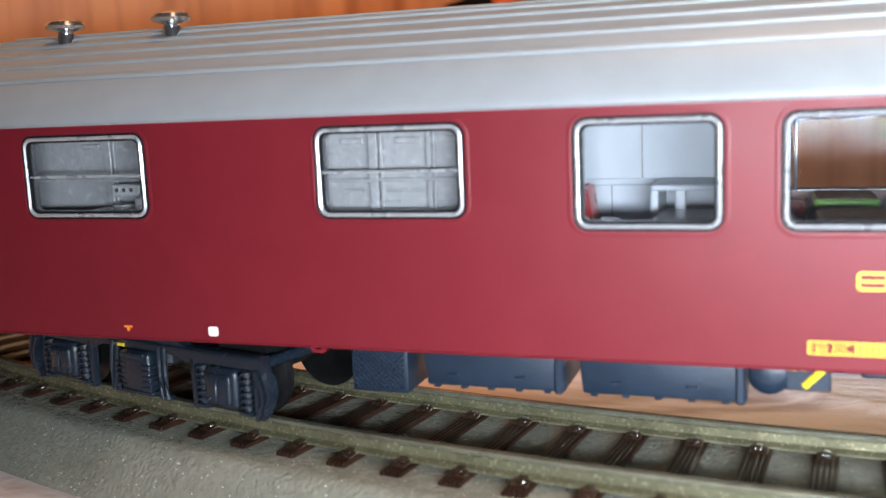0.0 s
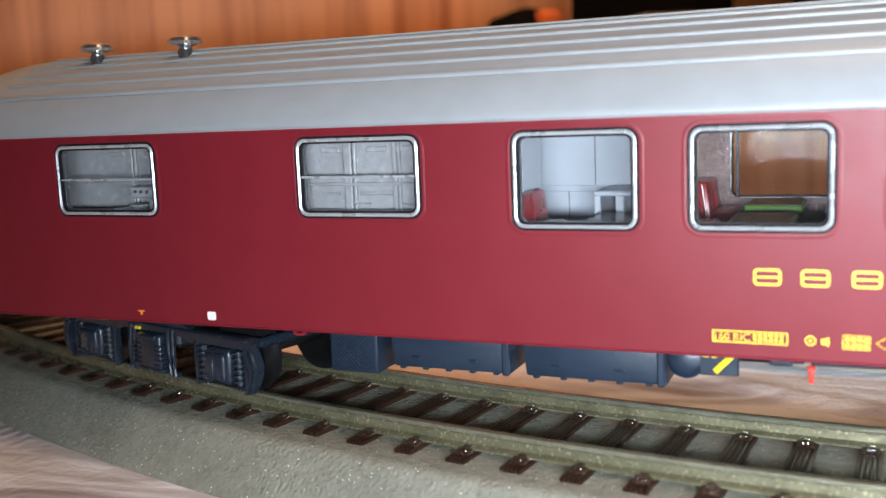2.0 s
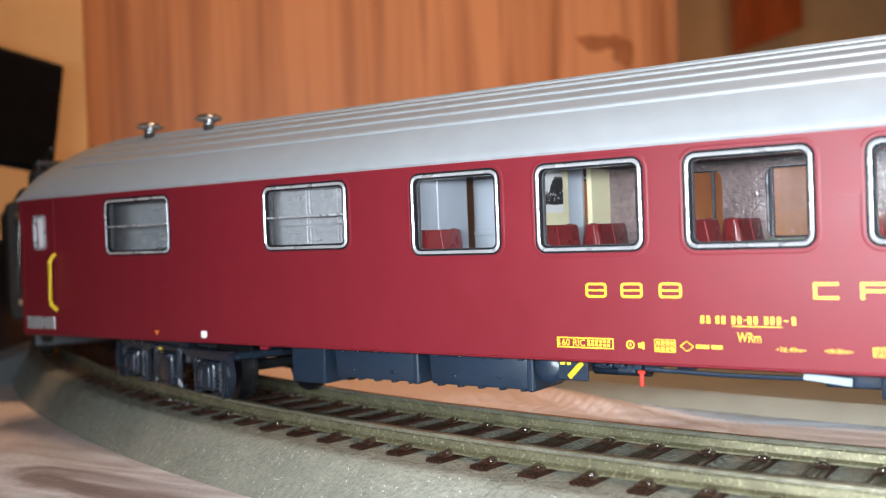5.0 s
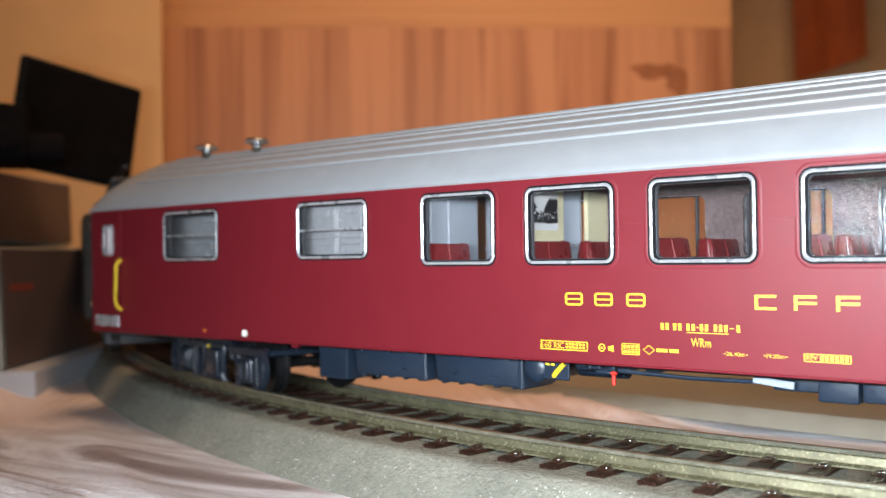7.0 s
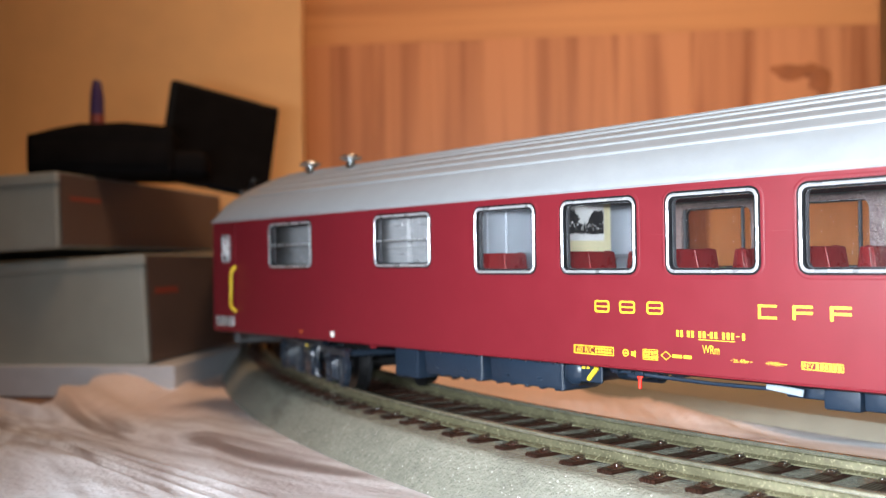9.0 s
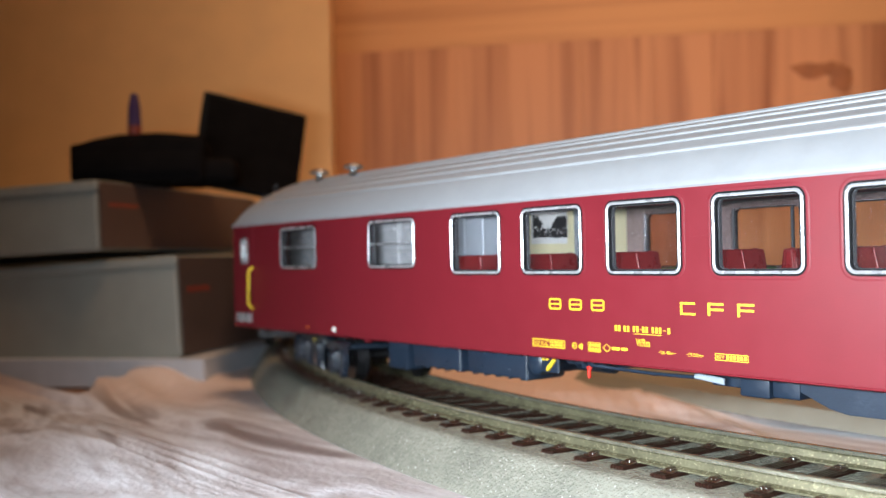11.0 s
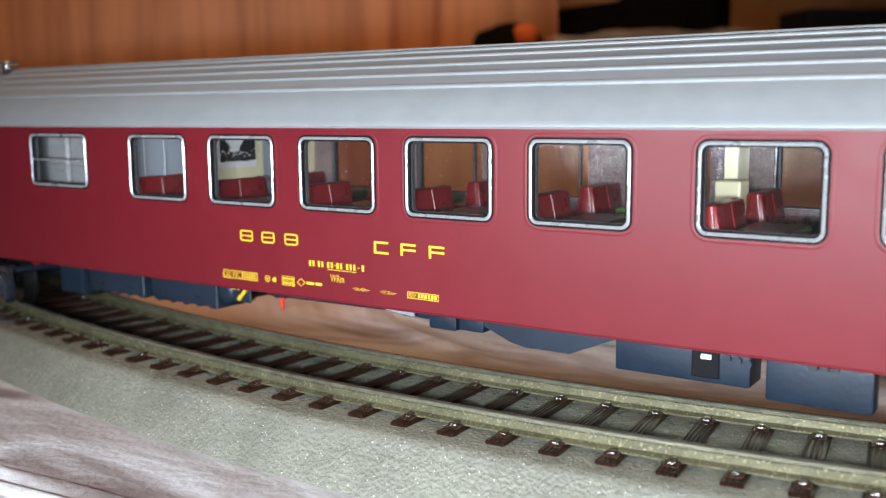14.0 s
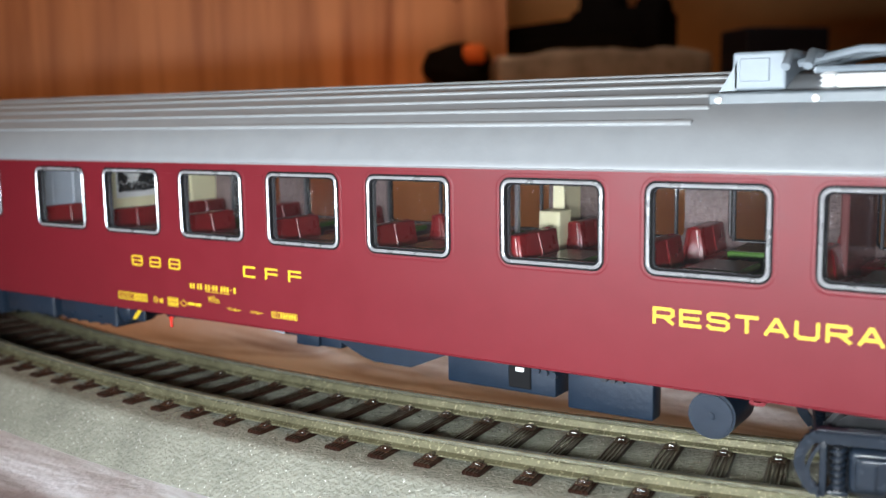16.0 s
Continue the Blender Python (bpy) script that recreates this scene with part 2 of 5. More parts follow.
WHEEL = material("blackened_wheel", (0.03, 0.03, 0.032), 0.35, 0.7, 0.2, 600)
# olive tarnish, darkened further to paint in the hollow web's shade
RAIL_SIDE = material("tarnished_rail_web", (0.135, 0.124, 0.072), 0.26, 0.5, 0.12, 2600, 0.4, 3200, second=(0.21, 0.195, 0.12))
RAIL = material("nickel_silver_rail", (0.30, 0.288, 0.205), 0.22, 0.8, 0.12, 500, 0.15, 1900, second=(0.46, 0.445, 0.34))
SLEEPER = sleeper_material()
CHAIR = material("moulded_rail_chair", (0.026, 0.013, 0.008), 0.11, 0, 0.3, 900, 1.0, 1500, spec=1.0)
BED = bed_material()
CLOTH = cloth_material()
GLASS = glass_material(haze=0.003)
FAR_GLASS = glass_material("wavy_plastic_pane", 0.6, haze=0.003, ior=1.4)
DIVIDER = glass_material("clear_lilac_divider", 0.0, (0.80, 0.74, 0.76))
SEAT = material("dark_red_seat_plastic", (0.21, 0.011, 0.013), 0.28, 0, 0.08, 500, 0.1, 900)
CREAM = material("cream_plastic", (0.86, 0.80, 0.52), 0.45, 0, 0.05, 500)
BLUE_GREY = material("pale_blue_grey_plastic", (0.44, 0.48, 0.54), 0.4, 0, 0.05, 500)
KITCHEN = material("light_grey_moulding", (0.29, 0.295, 0.31), 0.26, 0, 0.10, 900, 0.7, 1700)
LINING = material("mauve_frosted_lining", (0.19, 0.138, 0.135), 0.16, 0, 0.2, 1500, 1.0, 1500, depth=0.0005)
REVEAL = material("clear_insert_edge", (0.10, 0.10, 0.11), 0.10, 0.3, 0.15, 500, 0.3, 600)
MAROON = material("clear_maroon_partition", (0.17, 0.06, 0.06), 0.2, 0, 0.1, 500)
FLOOR_IN = material("dark_brown_interior_floor", (0.05, 0.03, 0.025), 0.45)
TABLE_IN = material("dark_table_top", (0.10, 0.085, 0.075), 0.25)
GREEN = material("green_lamp_plastic", (0.08, 0.2, 0.025), 0.3)
PICT_W = material("picture_paper", (0.9, 0.9, 0.88), 0.6)
PICT_B = material("picture_ink", (0.012, 0.012, 0.014), 0.6)
BROWN_DOOR = material("brown_wood_print", (0.40, 0.13, 0.035), 0.4, 0, 0.2, 300, stretch=(1, 1, 0.1))
PINE = wood_material("pine_boards", (0.33, 0.115, 0.042), (0.60, 0.265, 0.115), (40.0, 40.0, 1.6))
# paler than the panelling: lamplight behind the car is put into the wood colour
LIT_PINE = wood_material("lacquered_pale_pine", (0.58, 0.28, 0.11), (0.80, 0.45, 0.21), (30.0, 30.0, 2.0), rough=0.24)
PINE_RAIL = wood_material("pine_head_rail", (0.44, 0.18, 0.065), (0.62, 0.29, 0.11), (1.6, 20.0, 55.0))
PINE_DARK = material("pine_knot", (0.34, 0.115, 0.035), 0.6, 0, 0.3, 60)
PLASTER = material("tan_plaster", (0.70, 0.40, 0.17), 0.85, 0, 0.06, 60, 0.3, 300)
CARD = material("grey_carton", (0.27, 0.275, 0.245), 0.55, 0, 0.06, 120, 0.1, 600)
# the grey carton again, darkened to brown as its shaded side
CARD_SHADE = material("grey_brown_carton", (0.095, 0.062, 0.052), 0.5, 0, 0.08, 120)
BLACK = material("black_plastic", (0.006, 0.006, 0.007), 0.6, 0, 0.2, 100, spec=0.12)
BLACK_CLOTH = material("black_fabric", (0.006, 0.005, 0.005), 0.9, 0, 0.3, 200, 0.4, 800, spec=0.05)
ORANGE = material("orange_cloth", (0.62, 0.13, 0.02), 0.7, 0, 0.2, 120, stretch=(3, 3, 0.4))
PLASTIC_BAG = material("clear_grey_wrapping", (0.25, 0.23, 0.23), 0.2, 0, 0.3, 90, 0.6, 120)
VIOLET = material("violet_plastic", (0.05, 0.025, 0.09), 0.4)
NAVY = material("navy_card", (0.012, 0.016, 0.035), 0.5)
GREY_EQUIP = material("pale_blue_grey_casting", (0.27, 0.31, 0.35), 0.4, 0.1, 0.06, 500)
GREY_RAIL = material("blue_grey_metal_paint", (0.15, 0.17, 0.185), 0.4, 0.1, 0.08, 500)
LOCO = material("dark_brown_green_paint", (0.010, 0.008, 0.006), 0.7, 0, 0.15, 300)
SHEET = material("grey_sheet", (0.27, 0.265, 0.22), 0.6, 0, 0.08, 150, 0.2, 900)
PAPER = material("white_paper", (0.45, 0.46, 0.49), 0.7, 0, 0.05, 200)
TABLE = wood_material("table_wood", (0.12, 0.06, 0.03), (0.25, 0.13, 0.06))

# ---- mesh helpers (all lengths in millimetres) ----


def part(name, bm, mat, parent=None, label="", smooth=False, m=None):
    bmesh.ops.scale(bm, vec=(MM, MM, MM), verts=bm.verts)
    bmesh.ops.recalc_face_normals(bm, faces=bm.faces)
    me = bpy.data.meshes.new(name)
    if smooth:
        for f in bm.faces:
            f.smooth = True
    bm.to_mesh(me)
    bm.free()
    me.materials.append(mat)
    if smooth:
        me.set_sharp_from_angle(angle=radians(40))
    ob = new(name, me)
    ob.parent = parent
    if m is not None:
        ob.matrix_basis = m
    if label:
        ob["label"] = label
    return ob


def again(ob, name, parent, m):
    o = new(name, ob.data)
    o.parent = parent
    o.matrix_basis = m
    return o


def shift(x, y, z, rz=0.0, rx=0.0, ry=0.0):
    return pose(x * MM, y * MM, z * MM, rx, ry, rz)


def thing(name, label, category, group="", m=None, kind=""):
    ob = new(name)
    ob.empty_display_size = 0.01
    if m is not None:
        ob.matrix_basis = m
    return tagged(ob, label, category, group, kind)


def box(bm, x0, x1, y0, y1, z0, z1, bevel=0.0, seg=1, m=None):
    made = bmesh.ops.create_cube(bm, size=1.0)["verts"]
    for v in made:
        v.co = Vector((x0 + (v.co.x + 0.5) * (x1 - x0), y0 + (v.co.y + 0.5) * (y1 - y0), z0 + (v.co.z + 0.5) * (z1 - z0)))
    if bevel:
        edges = {e for v in made for e in v.link_edges}
        r = bmesh.ops.bevel(bm, geom=list(edges), offset=bevel, segments=seg, affect="EDGES", profile=0.5)
        made = list({v for f in r["faces"] for v in f.verts} | {v for v in made if v.is_valid})
    if m is not None:
        bmesh.ops.transform(bm, matrix=m, verts=made)
    return bm


def mbox(*a, **k):
    return box(bmesh.new(), *a, **k)


def cyl(bm, c, axis, r, length, seg=20, r2=None, caps=True):
    rot = {"z": Matrix(), "x": Matrix.Rotation(radians(90), 4, "Y"), "y": Matrix.Rotation(radians(90), 4, "X")}[axis]
    bmesh.ops.create_cone(bm, cap_ends=caps, segments=seg, radius1=r, radius2=r if r2 is None else r2, depth=length,
                          matrix=Matrix.Translation(c) @ rot)
    return bm


def tube(bm, pts, r, seg=8):
    """A round bar along a line of points."""
    rings = []
    for i, p in enumerate(pts):
        p = Vector(p)
        a = Vector(pts[max(0, i - 1)])
        b = Vector(pts[min(len(pts) - 1, i + 1)])
        q = (b - a).to_track_quat("Z", "Y")
        rings.append([bm.verts.new(p + q @ Vector((r * math.cos(2 * math.pi * k / seg), r * math.sin(2 * math.pi * k / seg), 0))) for k in range(seg)])
    for a, b in zip(rings, rings[1:]):
        for k in range(seg):
            bm.faces.new((a[k], a[(k + 1) % seg], b[(k + 1) % seg], b[k]))
    bm.faces.new(rings[0][::-1])
    bm.faces.new(rings[-1])
    return bm


def strip(bm, line, width, y0, y1):
    """A flat bar bent along a line of (x, z), from y0 to y1."""
    rows = []
    for i, (x, z) in enumerate(line):
        a, b = line[max(0, i - 1)], line[min(len(line) - 1, i + 1)]
        d = Vector((b[0] - a[0], b[1] - a[1])).normalized() * (width / 2)
        rows.append([bm.verts.new((x - d.y, y0, z + d.x)), bm.verts.new((x + d.y, y0, z - d.x)), bm.verts.new((x + d.y, y1, z - d.x)), bm.verts.new((x - d.y, y1, z + d.x))])
    for a, b in zip(rows, rows[1:]):
        for k in range(4):
            bm.faces.new((a[k], a[(k + 1) % 4], b[(k + 1) % 4], b[k]))
    bm.faces.new(rows[0][::-1])
    bm.faces.new(rows[-1])
    return bm


def spin(bm, profile, c, seg=24):
    """A turned shape round z from a profile of (radius, height)."""
    rings = [[bm.verts.new((c[0] + r * math.cos(2 * math.pi * k / seg), c[1] + r * math.sin(2 * math.pi * k / seg), c[2] + h)) for k in range(seg)] for r, h in profile]
    for a, b in zip(rings, rings[1:]):
        for k in range(seg):
            bm.faces.new((a[k], a[(k + 1) % seg], b[(k + 1) % seg], b[k]))
    bm.faces.new(rings[0][::-1])
    bm.faces.new(rings[-1])
    return bm


def rounded(x0, x1, z0, z1, r, n=5):
    """A rounded rectangle as a loop of (x, z)."""
    out = []
    for cx, cz, a0 in ((x1 - r, z1 - r, 0), (x0 + r, z1 - r, 90), (x0 + r, z0 + r, 180), (x1 - r, z0 + r, 270)):
        for k in range(n + 1):
            a = radians(a0 + 90 * k / n)
            out.append((cx + r * math.cos(a), cz + r * math.sin(a)))
    return out


def plate(bm, outline, holes, y0, y1):
    """A plate in the xz plane from y0 to y1 with holes through it."""
    loops = [outline] + holes
    sides = []
    for y in (y0, y1):
        edges, rings = [], []
        for loop in loops:
            vs = [bm.verts.new((x, y, z)) for x, z in loop]
            rings.append(vs)
            edges += [bm.edges.new((vs[i], vs[(i + 1) % len(vs)])) for i in range(len(vs))]
        bmesh.ops.triangle_fill(bm, use_beauty=True, use_dissolve=False, edges=edges)
        sides.append(rings)
    for a, b in zip(*sides):
        for i in range(len(a)):
            j = (i + 1) % len(a)
            bm.faces.new((a[i], a[j], b[j], b[i]))
    return bm


def ring(bm, outer, inner, y0, y1, bulge=0.0):
    """A frame between two loops of equal length; bulge rounds its front outwards (towards -y)."""
    n = len(outer)
    mid = [((a[0] + b[0]) / 2, (a[1] + b[1]) / 2) for a, b in zip(outer, inner)]
    rows = [[bm.verts.new((x, y1, z)) for x, z in outer], [bm.verts.new((x, y0, z)) for x, z in outer]]
    if bulge:
        rows.append([bm.verts.new((x, y0 - bulge, z)) for x, z in mid])
    rows += [[bm.verts.new((x, y0, z)) for x, z in inner], [bm.verts.new((x, y1, z)) for x, z in inner]]
    rows.append(rows[0])
    for a, b in zip(rows, rows[1:]):
        for i in range(n):
            j = (i + 1) % n
            bm.faces.new((a[i], a[j], b[j], b[i]))
    return bm


def letters(text, x, z, height, mat, parent, name="lettering", width=None, pitch=None, y=-0.06, label="", bold=0.0):
    """Flat printed characters on the car's side, left edge at x, foot at z."""
    items = [(c, x + i * pitch) for i, c in enumerate(text)] if pitch else [(text, x)]
    out = []
    for chars, at in items:
        cu = bpy.data.curves.new("lettering", "FONT")
        cu.body, cu.size, cu.offset = chars, 1.0, bold
        tmp = bpy.data.objects.new("lettering", cu)
        me = bpy.data.meshes.new_from_object(tmp)
        co = np.array([v.co[:] for v in me.vertices])
        lo, hi = co.min(0), co.max(0)
        s = height / (hi[1] - lo[1])
        sx = width / (hi[0] - lo[0]) if width else s
        for v in me.vertices:
            v.co = Vector(((at + (v.co.x - lo[0]) * sx) * MM, y * MM, (z + (v.co.y - lo[1]) * s) * MM))
        me.materials.clear()
        me.materials.append(mat)
        ob = new(name, me)
        ob.parent = parent
        if label:
            ob["label"] = label
        bpy.data.objects.remove(tmp)
        out.append(ob)
    return out


def flat_bars(rects, mat, parent, name, y=-0.06, label=""):
    bm = bmesh.new()
    for x0, x1, z0, z1 in rects:
        box(bm, x0, x1, y, y + 0.05, z0, z1)
    return part(name, bm, mat, parent, label)

# ---- room ----
WALL_A, WALL_B = Vector((-425, 172, 0)), Vector((-182, 402, 0))   # the pine panelling runs between these
ALONG = (WALL_B - WALL_A).normalized()
ACROSS = Vector((-ALONG.y, ALONG.x, 0))                             # away from the room


CLOSER = Matrix.Translation((0.0627, -0.1137, 0.0347)) @ Matrix.Scale(0.85, 4) @ Matrix.Translation((-0.0627, 0.1137, -0.0347))


def wall_pose(p):
    return Matrix.Translation((p.x * MM, p.y * MM, 0)) @ Matrix.Rotation(math.atan2(ALONG.y, ALONG.x), 4, "Z")


def slab(name, p, q, thick, z0, z1, mat, label):
    """An upright wall from p to q in plan, its thickness lying to the left of that way."""
    p, q = Vector(p), Vector(q)
    m = Matrix.Translation((p.x * MM, p.y * MM, 0)) @ Matrix.Rotation(math.atan2(q.y - p.y, q.x - p.x), 4, "Z")
    return tagged(part(name, mbox(0, (q - p).length, 0, thick, z0, z1), mat, m=m), label, "wall", kind="structure")


def build_room():
    base = wall_pose(WALL_A - ACROSS * 8.4)
    back0 = WALL_A + ALONG * 22 + ACROSS * 215
    slab("wall_back", back0 - ALONG * 260, WALL_A + ALONG * 4000 + ACROSS * 215, 100, -750, 1650, PLASTER, "tan plastered wall behind the table")
    slab("wall_left", (-2417, -2577, 0), (-326, 138, 0), 22, -750, 1650, PLASTER, "tan plastered side wall")
    slab("wall_right", (2500, 2950, 0), (2500, -2530, 0), 100, -750, 1650, PLASTER, "tan plastered side wall")
    slab("wall_front", (2500, -2530, 0), (-2500, -2530, 0), 100, -750, 1650, PLASTER, "tan plastered wall across the room")
    tagged(part("ceiling", mbox(-2600, 2600, -2640, 3000, 1650, 1700), PLASTER), "pale ceiling", "ceiling", kind="structure")
    tagged(part("floor", mbox(-2600, 2600, -2640, 3000, -800, -750), TABLE), "brown wooden floor", "floor", kind="structure")
    # pine panelling: boards side by side, a lighter head rail on top
    panel = tagged(part("wall_panelling", mbox(5.6, 345, 12, 223, -740, 1640), PINE, m=base), "pine board panelling with a broad head rail", "wall panelling", kind="structure")
    rng = random.Random(5)
    x = 5.6
    while x < 340:
        w = rng.choice((26, 31, 36, 42))
        part("board", mbox(x + 0.05, min(345, x + w) - 0.05, 6.6 - rng.random() * 0.3, 12, -740, 161, 0.12), PINE, panel)
        x += w
    part("head_rail", mbox(5.6, 345, 6.38, 12, 161.0, 196, 0.1), PINE_RAIL, panel, "light pine head rail")
    part("upper_board", mbox(5.6, 345, 6.6, 12, 196.0, 520, 0.1), PINE_RAIL, panel)
    for kx, kz, kw, kh, seed in ((299, 137, 13, 6, 1), (314, 132, 6, 8, 2)):
        knot = bmesh.new()
        bmesh.ops.create_icosphere(knot, subdivisions=3, radius=1)
        for v in knot.verts:
            k = 1 + 0.5 * noise.noise(Vector((v.co.x * 1.6, v.co.z * 1.6, seed * 7.0)))
            v.co = Vector((kx + v.co.x * kw * k, 6.6 + v.co.y * 0.5, kz + v.co.z * kh * k))
        part("knot", knot, PINE_DARK, panel, "brown pine knot", smooth=True)


before = set(bpy.data.objects)
build_room()
ROOM = sorted(set(bpy.data.objects) - before, key=lambda o: o.name)


def ground_height(x, y):
    """The cloth: gentle folds, a raised crumple beyond the car's end, flat beneath the track."""
    r = math.hypot(x - 6, y - 438.5)
    off = abs(r - 437.5)
    flat = min(1.0, max(0.0, (off - 22) / 30))
    h = 1.6 * noise.noise(Vector((x * 0.018 + 3, y * 0.03, 0))) + 0.9 * noise.noise(Vector((x * 0.05, y * 0.08, 4)))
    fold = abs(noise.noise(Vector((x * 0.010 + y * 0.022, y * 0.006 - x * 0.004, 9))))
    h += 2.2 * max(0, 0.16 - fold) / 0.16 * 0.8
    if r > 456.5:
        g = math.exp(-((x + 240) / 40) ** 2 - ((y - 48) / 30) ** 2)
        h += 3.5 * g * (0.8 + 0.4 * noise.noise(Vector((x * 0.03, y * 0.03, 1))))
    return -0.6 + flat * (h - 0.2)


def build_table():
    top = thing("table", "brown wooden table beneath a marbled cloth", "table")
    slab_mesh = bmesh.new()
    corners = [(620, -460), (-425, -460), (-425, 10), (-325, 130), (-300, 150), (620, 150)]
    low = [slab_mesh.verts.new((x, y, -38)) for x, y in corners]
    high = [slab_mesh.verts.new((x, y, -3.4)) for x, y in corners]
    slab_mesh.faces.new(low[::-1])
    slab_mesh.faces.new(high)
    for i in range(6):
        slab_mesh.faces.new((low[i], low[(i + 1) % 6], high[(i + 1) % 6], high[i]))
    part("tabletop", slab_mesh, TABLE, top)
    for x, y in ((-390, -430), (590, -430), (-280, 110), (590, 110)):
        part("leg", mbox(x - 25, x + 25, y - 25, y + 25, -632, -38, 3), TABLE, top)
    us = np.linspace(0, 1, 230)
    ys = np.concatenate([np.arange(-460, -120, 10.0), np.arange(-120, 120, 3.0), np.arange(120, 149, 4.0)])

    def left_edge(y):
        """The cloth ends short of the cartons; nearer the table's front it hangs over the end."""
        free = -192 - 0.93 * (y + 18) + 5 * math.sin(y * 0.13) + 3.5 * math.sin(y * 0.37 + 1)
        k = min(1.0, max(0.0, (y + 52) / 14))
        return max(-395.0 if y < 20 else -300.0, -395 * (1 - k) + free * k)

    verts = []
    for y in ys:
        x0 = left_edge(y)
        for u in us:
            x = x0 + (620 - x0) * u ** 1.6
            lift = (4.0 + 2.2 * noise.noise(Vector((y * 0.06, 3.0, 0)))) * math.exp(-((x - x0) / 15) ** 2) if -50 < y < 70 else 0.0
            verts.append((x * MM, y * MM, (ground_height(x, y) + lift) * MM))
    n = len(us)
    faces = [(j * n + i, j * n + i + 1, (j + 1) * n + i + 1, (j + 1) * n + i) for j in range(len(ys) - 1) for i in range(n - 1)]
    me = bpy.data.meshes.new("tablecloth")
    me.from_pydata(verts, [], faces)
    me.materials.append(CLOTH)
    for p in me.polygons:
        p.use_smooth = True
    ob = new("tablecloth", me)
    sol = ob.modifiers.new("thickness", "SOLIDIFY")
    sol.thickness, sol.offset = 0.0006, -1
    tagged(ob, "rumpled brown and white marbled tablecloth", "tablecloth")


build_table()

# ---- track ----
CX, CY, RC = 6.0, 438.5, 437.5


def arc(r, a):
    return CX + r * math.sin(a), CY - r * math.cos(a)


def sweep(bm, section, a0, a1, steps):
    """Carries a closed section of (radius, height) round the curve."""
    rings = []
    for i in range(steps + 1):
        a = a0 + (a1 - a0) * i / steps
        rings.append([bm.verts.new((*arc(r, a), z)) for r, z in section])
    n = len(section)
    for a, b in zip(rings, rings[1:]):
        for k in range(n):
            bm.faces.new((a[k], a[(k + 1) % n], b[(k + 1) % n], b[k]))
    bm.faces.new(rings[0][::-1])
    bm.faces.new(rings[-1])
    return bm


RAIL_TOP = 9.0
A0, A1 = radians(-42), radians(43)


def build_track():
    track = thing("railway_track", "curved model railway track on grey moulded roadbed", "railway track", m=shift(0, 0, 0.4))
    bed = [(RC - 21.6, -1.0), (RC - 17.2, 5.5), (RC - 16.2, 6.0), (RC - 15.2, 6.1), (RC + 15.2, 6.1), (RC + 16.2, 6.0), (RC + 17.0, 5.4), (RC + 21.6, -1.0)]
    part("roadbed", sweep(bmesh.new(), bed, A0, A1, 200), BED, track, "grey roadbed with sloping shoulders", smooth=True)
    for side in (-1, 1):
        r = RC + side * 8.75
        prof = [(-1.25, 6.75), (1.25, 6.75), (1.25, 6.98), (0.3, 7.25), (0.22, 8.2), (0.5, 8.45), (0.52, 8.88), (0.42, 9.0), (-0.42, 9.0), (-0.52, 8.88), (-0.5, 8.45), (-0.22, 8.2), (-0.3, 7.25), (-1.25, 6.98)]
        rail = part("rail", sweep(bmesh.new(), [(r + u, z) for u, z in prof], A0, A1, 220), RAIL_SIDE, track, "tarnished nickel-silver rail, web darkened for shade", smooth=True)
        rail.data.materials.append(RAIL)
        for f in rail.data.polygons:
            high = f.center.z > 8.4 * MM
            f.material_index = 1 if high else 0
    pitch = 7.15 / RC
    proto, chair, clip = None, None, None
    first = math.ceil(A0 / pitch)
    for i in range(first, -first):
        a = 1.9 / RC + pitch * i
        x, y = arc(RC, a)
        m = shift(x, y, 0, math.degrees(a))
        if proto is None:
            proto = part("sleeper", mbox(-1.35, 1.35, -13.1, 13.1, 5.9, 6.6, 0.2), SLEEPER, track, m=m)
            s = proto
            b = bmesh.new()
            box(b, -1.05, 1.05, -0.9, 0.9, 6.4, 7.0, 0.24, 2)
            box(b, -0.55, 0.55, -0.2, 1.25, 6.7, 7.25, 0.24, 2)
            box(b, -0.3, 0.3, -0.75, -0.25, 6.7, 7.15, 0.14)
            for v in b.verts:
                if v.co.z > 6.6:
                    v.co.z -= 0.22 * max(0.0, 0.6 - v.co.y)
            chair = part("rail_chair", b, CHAIR, s, m=shift(0, -10.7, 0))
        else:
            s = again(proto, "sleeper", track, m)
            again(chair, "rail_chair", s, shift(0, -10.7, 0))
        if clip is None:
            clip = part("rail_clip", mbox(-0.45, 0.45, -0.25, 0.25, 6.85, 7.28, 0.15, 2), RAIL, s, m=shift(0, -7.55, 0))
        else:
            again(clip, "rail_clip", s, shift(0, -7.55, 0))
        again(clip, "rail_clip", s, shift(0, 7.55, 0))
        again(chair, "rail_chair", s, shift(0, -6.8, 0, 180))
        again(chair, "rail_chair", s, shift(0, 6.8, 0))
        again(chair, "rail_chair", s, shift(0, 10.7, 0, 180))
    build_joiners(track)


def build_joiners(track):
    for side in (-1, 1):
        for along in (-28.3, -24.6):
            a = along / RC
            x, y = arc(RC + side * 8.75 - 1.1, a)
            j = mbox(-0.75, 0.75, -0.35, 0.35, 6.7, 7.5, 0.2, 2)
            part("rail_joiner", j, CHROME, track, "bright metal rail joiner", smooth=True, m=shift(x, y, 0, math.degrees(a)))


# ---- dining car ----
HALF, WID = 150.0, 32.4
SIDE0, EAVE = 19.55, 46.35
WZ0, WZ1 = 33.4, 44.55
